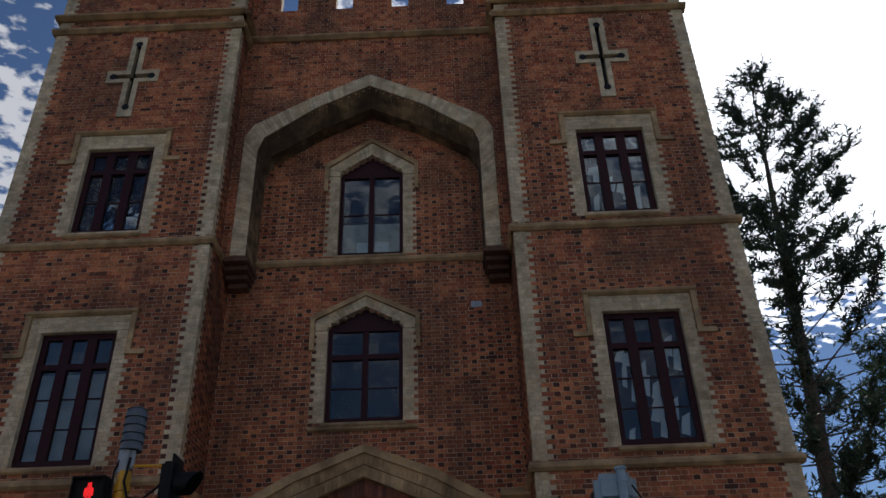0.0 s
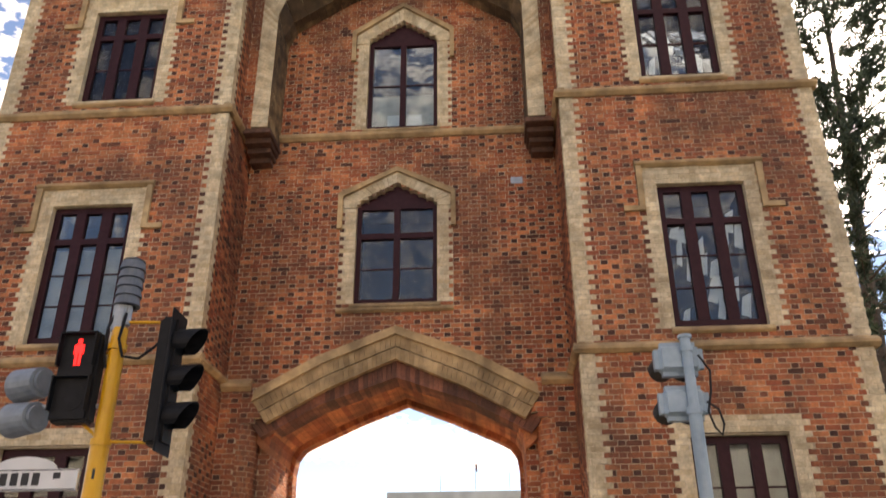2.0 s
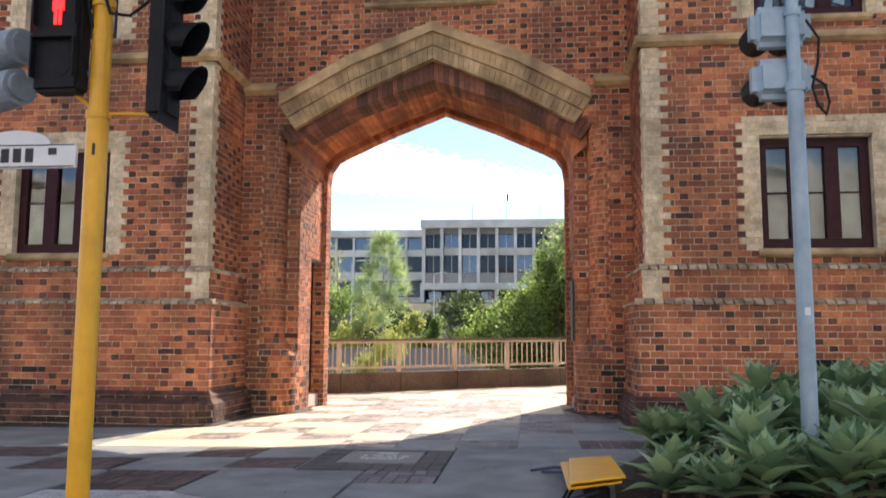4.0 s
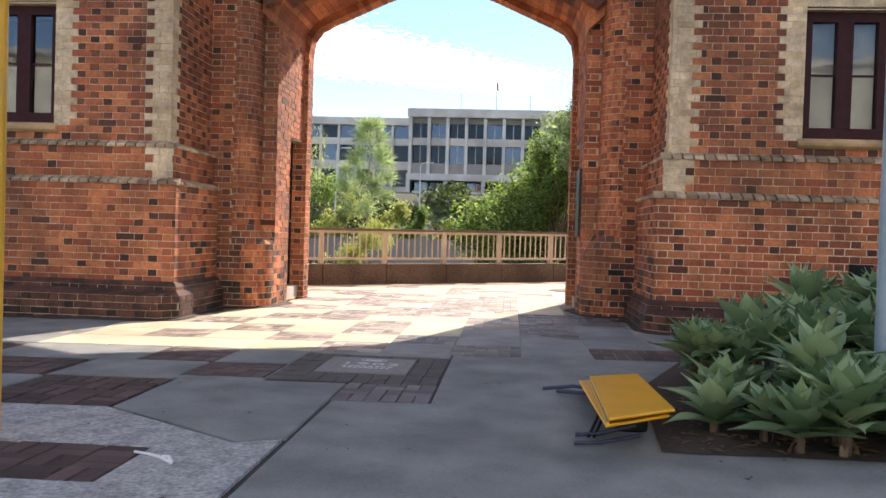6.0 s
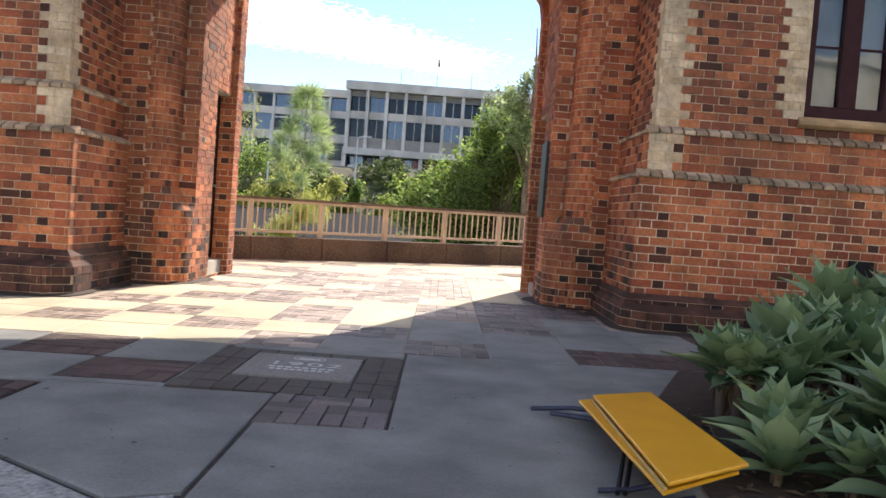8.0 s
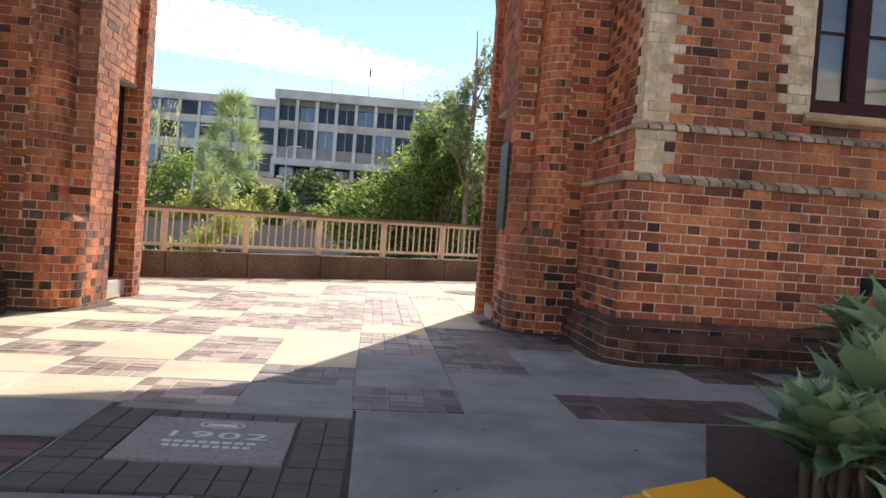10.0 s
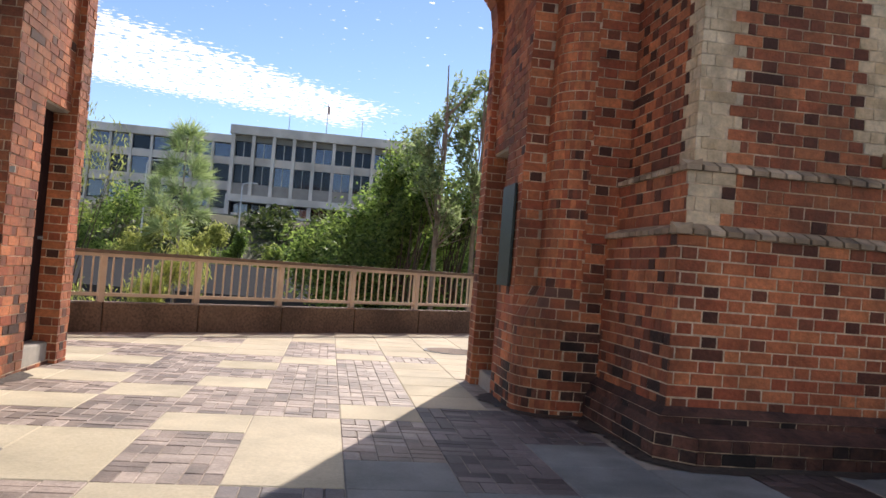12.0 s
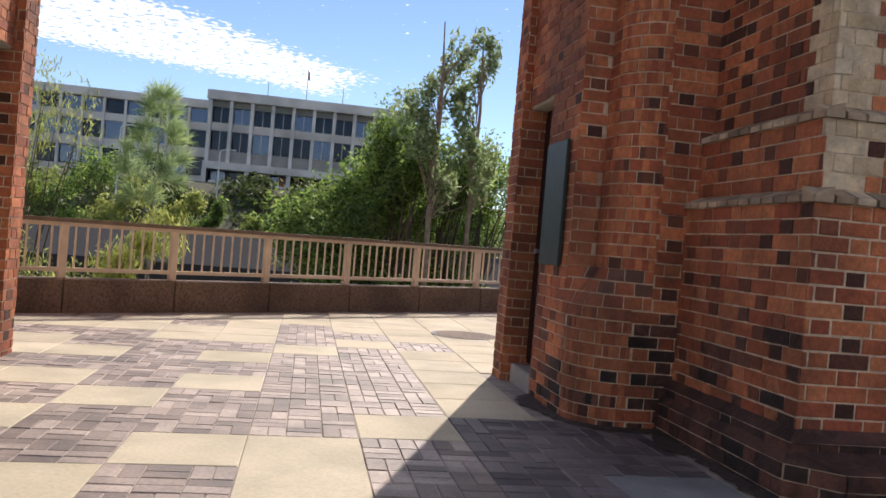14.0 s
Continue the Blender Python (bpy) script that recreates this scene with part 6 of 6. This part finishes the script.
def conifer(name, base, height, spread, leaf_mat, bark_mat, label, seed, whorls=22, arms=6, needle=0.16, dens=34, up=0.25, trunk=0.2, bare=0.15, taper=1.0, per=5, slim=0.1, fuzz=0.15, inner=0.3, lean=0.05, shoot=0.0):
    """A straight-stemmed tree with whorls of arms that carry needle tufts."""
    r = random.Random(seed)
    t = thing(name, base, label, "tree")
    b = Vector(base)
    wood, lv = MB(), MB()
    limb(wood, [b - Vector((0, 0, 0.3)), b + Vector((lean * 0.5, 0, height * 0.5)), b + Vector((lean, 0, height))], trunk, 0.02, 9)
    for wi in range(whorls):
        f = bare + (1 - bare) * wi / (whorls - 1)
        z = height * f
        reach = spread * max(0.0, 1 - f) ** taper * r.uniform(0.8, 1.1) + 0.25
        for k in range(arms):
            if r.random() < 0.12:
                continue
            a = 2 * math.pi * k / arms + wi * 0.7 + r.uniform(-0.3, 0.3)
            ln = reach * r.uniform(0.7, 1.1)
            d = Vector((math.cos(a), math.sin(a), 0))
            p = b + Vector((lean * f, 0, z))
            q = p + d * ln * 0.6 + Vector((0, 0, ln * up * 0.35))
            e = p + d * ln + Vector((0, 0, ln * up))
            limb(wood, [p, q, e], trunk * 0.1 * (1.1 - f) + 0.01, 0.006, 5)
            n = max(4, int(dens * ln / spread))
            for j in range(n):
                s = r.uniform(inner, 1.0)
                c = (p.lerp(q, s / 0.6) if s < 0.6 else q.lerp(e, (s - 0.6) / 0.4))
                stem = (d * r.uniform(0.2, 0.8) + Vector((r.gauss(0, 0.5), r.gauss(0, 0.5), r.uniform(0.2, 0.9)))).normalized() * shoot
                for _ in range(per):
                    v = (d * r.uniform(0.3, 1) + Vector((r.gauss(0, 0.6), r.gauss(0, 0.6), r.gauss(0.35, 0.5)))).normalized()
                    w = v.cross(Vector((r.gauss(0, 1), r.gauss(0, 1), r.gauss(0, 1)))).normalized()
                    L_ = needle * r.uniform(0.6, 1.4)
                    c0 = c + stem * r.random() + Vector((r.gauss(0, 0.1), r.gauss(0, 0.1), r.gauss(0, 0.08))) * (spread * fuzz)
                    lv.poly([c0, c0 + v * L_ * 0.5 + w * L_ * slim, c0 + v * L_, c0 + v * L_ * 0.5 - w * L_ * slim])
    part("trunk", wood, bark_mat, t)
    part("crown", lv, leaf_mat, t)
    return t


conifer("norfolk_pine", (10.9, 26.0, 0.0), 25.5, 6.4, M_norfolk, M_bark, "tall dark Norfolk pine behind the gatehouse", 11, whorls=27, arms=6, needle=0.23, dens=60, up=0.42, trunk=0.4, bare=0.1, taper=0.62, per=24, slim=0.12, fuzz=0.03, inner=0.42, lean=2.1, shoot=0.75)
for x, y, h, w, seed, n in ((-0.3, 32.0, 10.9, 2.6, 20, 84), (1.9, 33.0, 10.4, 2.8, 21, 84), (3.6, 36.0, 10.6, 3.0, 22, 76), (0.25, 30.6, 10.2, 2.2, 25, 72)):
    leafy_tree("broad_leaf_tree", (x, y, -6), h, (w, w), M_leaf, M_bark, "bushy bright green tree behind the railing", seed, clumps=n, per=330, size=0.08, trunk=0.13, lift=0.34, peak=1.15, fork_at=0.36, lump=0.27, group="bushy trees behind the railing")
leafy_tree("gum_tree", (1.3, 30.2, -6), 13.5, (1.6, 1.6), M_gum, M_palebark, "slender open gum tree with grey-green leaves", 23, clumps=44, per=75, size=0.1, tall=0.04, leader=True, trunk=0.1, lift=0.62, droop=0.6, slim=0.28, lump=0.15, fork_at=0.58)
leafy_tree("gum_tree", (2.45, 30.6, -6), 13.6, (1.25, 1.25), M_gum, M_palebark, "slender open gum tree with grey-green leaves", 24, clumps=38, per=70, size=0.1, tall=0.04, leader=True, trunk=0.09, lift=0.64, droop=0.6, slim=0.28, lump=0.16, fork_at=0.6)
conifer("young_pine", (-8.45, 45.0, -5.9), 12.1, 2.1, M_needle, M_palebark, "young pale green pine with soft long needles", 31, whorls=7, arms=4, needle=0.72, dens=13, up=1.1, trunk=0.13, bare=0.6, taper=0.8, per=34, slim=0.018, fuzz=0.05, inner=0.7, shoot=0.25)
leafy_tree("willow_like_tree", (-8.8, 30.0, -6), 10.9, (1.7, 1.7), M_willow, M_bark, "thin weeping tree with yellow-green leaves", 41, clumps=26, per=130, size=0.085, trunk=0.09, droop=1.6, slim=0.16, lift=0.45)
leafy_tree("willow_like_tree", (-4.2, 20.75, -2.2), 3.5, (1.0, 0.5), M_willow, M_bark, "yellow-green weeping shrub against the railing", 42, clumps=26, per=190, size=0.06, trunk=0.04, droop=1.6, slim=0.16, lift=0.45)
for i, (x, y, h, w, mat_) in enumerate(((-10.5, 65, 8.2, 2.4, M_willow), (-6.0, 64, 7.2, 2.0, M_shrub), (-2.6, 66, 7.3, 1.9, M_shrub), (-13.5, 63, 9.6, 2.4, M_willow), (-17, 66, 10, 3.2, M_leaf), (1.5, 66, 7.6, 2.3, M_shrub), (9.5, 62, 9.6, 3.5, M_leaf), (13, 44, 9.6, 3.5, M_leaf), (-20, 62, 10, 3.5, M_shrub), (6.0, 64, 9.6, 3.0, M_shrub), (-8.4, 67, 7.0, 1.8, M_leaf), (-4.2, 68, 6.8, 2.0, M_leaf))):
    leafy_tree("shrub", (x, y, ground_height(x, y)), h, (w, w), mat_, M_bark, "rounded garden shrub on the far bank", 50 + i, clumps=26, per=200, size=0.15, trunk=0.1, lift=0.4, group="shrubs on the far bank")
hedge = MB()
r_h = random.Random(77)
for i in range(190):
    x, y = r_h.uniform(-30, 16), r_h.uniform(66, 91)
    leaves_in(hedge, r_h, (x, y, ground_height(x, y) + 0.5), (2.4, 1.6, 0.9 + 0.8 * r_h.random()), 190, 0.3)
part("hillside_planting", hedge, M_hedge, label="dark planting on the slope below the office building", kind="stuff")["category"] = "shrubs"


# ---- the office building on the far rise ----
def office():
    o = thing("office_building", (-8, 108, 5.5), "long pale concrete office building with tall fins and dark glass", "building")
    x0, x1 = -14.4, 9.8
    y = 107.0
    box_part("roof_slab", o, x0 - 0.2, x1, y - 1.0, y + 16, 15.75, 16.85, M_farconc, "", 0.05)
    box_part("main_wall", o, x0, x1, y + 0.67, y + 15, 4.5, 15.75, M_farconc)
    box_part("wing_wall", o, -44, x0, y + 2.23, y + 15, 4.5, 14.9, M_farconc)
    box_part("wing_roof", o, -44.2, x0 - 0.2, y + 1.4, y + 15.5, 14.9, 15.9, M_farconc, "", 0.05)
    for z0, z1, mat in ((12.25, 13.2, M_farconc), (8.5, 9.95, M_spandrel), (15.05, 15.74, M_spandrel)):
        box_part("spandrel", o, x0, x1, y + 0.1, y + 0.6, z0, z1, mat)
    for z0, z1 in ((12.3, 13.2), (9.1, 10.2)):
        box_part("spandrel", o, -44, x0 - 0.3, y + 1.8, y + 2.2, z0, z1, M_farconc)
    box_part("balcony_slab", o, x0, x1, y - 2.2, y + 0.1, 7.6, 8.45, M_farconc, "", 0.04)
    i = 0
    x = x0
    while x < x1 - 0.2:
        box_part("fin", o, x, x + 0.4, y - 0.8, y + 0.6, 8.46, 15.75, M_farconc)
        if i % 2 == 0:
            box_part("column", o, x - 0.05, x + 0.45, y - 2.0, y - 1.5, 5.4, 7.6, M_farconc)
        for z0, z1 in ((13.2, 15.05), (9.95, 12.25), (5.6, 7.55)):
            g = MB(); g.box(x + 0.42, x + 2.39, y + 0.5, y + 0.58, z0, z1)
            pane = part("window_pane", g, (M_farglass, M_farglass, M_farblue)[(i * 7 + int(z0)) % 3], o)
            box_part("glazing_bar", pane, x + 1.36, x + 1.44, y + 0.42, y + 0.52, z0, z1, M_farconc)
        x += 2.4
        i += 1
    x = x0 - 2.6
    while x > -44:
        box_part("mullion", o, x, x + 0.3, y + 1.6, y + 2.2, 6.0, 14.9, M_farconc)
        for z0, z1 in ((13.1, 14.8), (10.2, 12.3), (7.0, 9.0)):
            g = MB(); g.box(x + 0.32, x + 2.38, y + 2.1, y + 2.18, z0, z1)
            part("window_pane", g, (M_farglass, M_farblue)[int(x * 3 + z0) % 2], o)
        x -= 2.4
    # thin dark sheets behind the panes paint the unlit office floors
    box_part("office_shade_sheet", o, x0, x1, y + 0.62, y + 0.66, 5.5, 15.7, M_room)
    box_part("office_shade_sheet", o, -44, x0, y + 2.205, y + 2.22, 6.9, 14.85, M_room)
    for x, z in ((-8.1, 19.6), (-3.4, 21.4), (1.1, 20.1)):
        m = MB()
        m.tube((x, y + 4, 16.8), (x, y + 4, z), 0.06, 0.03, 8)
        part("mast", m, M_galv, o)
    f = MB()
    f.hexa([(-3.4, y + 3.98, 20.2), (-3.15, y + 3.9, 20.0), (-3.2, y + 3.9, 21.0), (-3.4, y + 3.98, 21.2), (-3.4, y + 4.02, 20.2), (-3.15, y + 3.94, 20.0), (-3.2, y + 3.94, 21.0), (-3.4, y + 4.02, 21.2)])
    part("flag", f, M_flag, o)
    box_part("terrace_wall", o, -13, 6, y - 7, y - 6.6, 5.3, 6.0, M_farconc)


office()


def lamp_post(x, y, top):
    l = thing("street_lamp", (x, y, ground_height(x, y)), "slender white street lamp post on the far road", "street lamp", "far street lamps")
    mb = MB()
    mb.tube((x, y, ground_height(x, y) - 0.1), (x, y, top - 0.4), 0.09, 0.06, 8)
    mb.pipe([(x, y, top - 0.4), (x + 0.1, y, top - 0.1), (x + 0.5, y, top), (x + 1.0, y, top)], 0.05, 8)
    part("post", mb, M_white, l)
    mb = MB(); mb.box(x + 0.8, x + 1.4, y - 0.12, y + 0.12, top - 0.05, top + 0.08)
    part("lantern", bevelled(mb, 0.03, 1), M_white, l)


drain = thing("drain_cover", (0.35, 19.35, gz(0.3)), "round brown drain cover in the sunlit paving", "drain cover")
mb = MB(); mb.tube((0.35, 19.35, gz(0.35) - 0.02), (0.35, 19.35, gz(0.35) + 0.006), 0.42, n=28)
part("lid", mb, M_upstand, drain)
mb = MB(); mb.tube((0.35, 19.35, gz(0.35) - 0.02), (0.35, 19.35, gz(0.35) + 0.003), 0.47, n=28)
part("rim", mb, M_conc, drain)

lamp_post(-17.9, 80, 8.9)
lamp_post(-10.2, 84, 8.0)
road = MB()
road.hexa([(-40, 48, -6.1), (30, 48, -6.1), (30, 48, -0.75), (-40, 48, -0.75), (-40, 60, -6.1), (30, 60, -6.1), (30, 60, 0.55), (-40, 60, 0.55)])
part("road", road, M_road, label="raised asphalt road climbing the far bank", kind="structure")["category"] = "road"


# ---- loose pieces that stand alone: plinth bricks and pavers ----
plinth = thing("plinth_face", (2, 12.76, 0.4), "red brick plinth face of the gatehouse tower", "wall", kind="structure")
cache = {}
for wall, a, b, c0, c1, d, m in SINGLES[:300]:
    key = (round(b - a, 2), round(c1 - c0, 3))
    if key not in cache:
        w, h = b - a, c1 - c0
        mb = MB()
        e = 0.004
        mb.hexa([(-w / 2 + e, -0.012, -h / 2 + e), (w / 2 - e, -0.012, -h / 2 + e), (w / 2 - e, -0.012, h / 2 - e), (-w / 2 + e, -0.012, h / 2 - e),
                 (-w / 2, -0.006, -h / 2), (w / 2, -0.006, -h / 2), (w / 2, -0.006, h / 2), (-w / 2, -0.006, h / 2)], 0, back=False)
        mb.hexa([(-w / 2, -0.006, -h / 2), (w / 2, -0.006, -h / 2), (w / 2, -0.006, h / 2), (-w / 2, -0.006, h / 2),
                 (-w / 2, 0, -h / 2), (w / 2, 0, -h / 2), (w / 2, 0, h / 2), (-w / 2, 0, h / 2)], 0, back=False)
        cache[key] = {0: mb.data("brick", [M_red1]), 1: mb.data("brick", [M_head1])}
    ob = new("brick", cache[key][1 if m == 1 else 0])
    ob.matrix_basis = Matrix.Translation(wall.at((a + b) / 2, (c0 + c1) / 2, d - 0.012))
    ob.parent = plinth
    ob.matrix_parent_inverse = plinth.matrix_basis.inverted()
rest = MB()
for wall, a, b, c0, c1, d, m in SINGLES[300:]:
    A = wall.at
    rest.hexa([A(a, c0, d), A(b, c0, d), A(b, c1, d), A(a, c1, d), A(a, c0, -0.008), A(b, c0, -0.008), A(b, c1, -0.008), A(a, c1, -0.008)], m, back=False)
if rest.f:
    part("brickwork", rest, MATS_BRICK, plinth, kind="stuff")


def paver_mesh(w, l, mat):
    mb = MB()
    e = 0.005
    t = [(-w / 2 + e, -l / 2 + e, 0), (w / 2 - e, -l / 2 + e, 0), (w / 2 - e, l / 2 - e, 0), (-w / 2 + e, l / 2 - e, 0)]
    s = [(-w / 2, -l / 2, -0.006), (w / 2, -l / 2, -0.006), (w / 2, l / 2, -0.006), (-w / 2, l / 2, -0.006)]
    g = [(p[0], p[1], -0.03) for p in s]
    mb.poly(t)
    for a, b in ((t, s), (s, g)):
        for i in range(4):
            j = (i + 1) % 4
            mb.poly([a[i], b[i], b[j], a[j]])
    return mb


PW, PL = 0.1045, 0.2135
lone = paver_mesh(PW, PL, None).data("paver", [M_paver])
lone_x = paver_mesh(PL, PW, None).data("paver", [M_paver])
shape, shape_x = paver_mesh(PW, PL, None), paver_mesh(PL, PW, None)
joined = MB()
near = sorted((p for p in PAVERS if not p[3]), key=lambda p: abs(p[0] + 1.4) + abs(p[1] - 12.6))
for i, (x, y, turned, dark) in enumerate(near + [p for p in PAVERS if p[3]]):
    z = gz(x) + rng.uniform(-0.004, 0.001)
    if i < 300 and not dark:
        ob = new("paver", lone if turned else lone_x)
        ob.matrix_basis = Matrix.Translation((x, y, z)) @ Matrix.Rotation(rng.uniform(-0.02, 0.02), 4, "Z")
        ob.parent = pav
        ob.matrix_parent_inverse = pav.matrix_basis.inverted()
    else:
        src = shape if turned else shape_x
        n = len(joined.v)
        joined.v += [(v[0] + x, v[1] + y, v[2] + z) for v in src.v]
        joined.f += [tuple(n + k for k in f) for f in src.f]
        joined.m += [dark] * len(src.f)
part("pavers", joined, [M_paver_j, M_paver_dk, M_paver_shade], pav, "brown and grey brick pavers", kind="stuff")
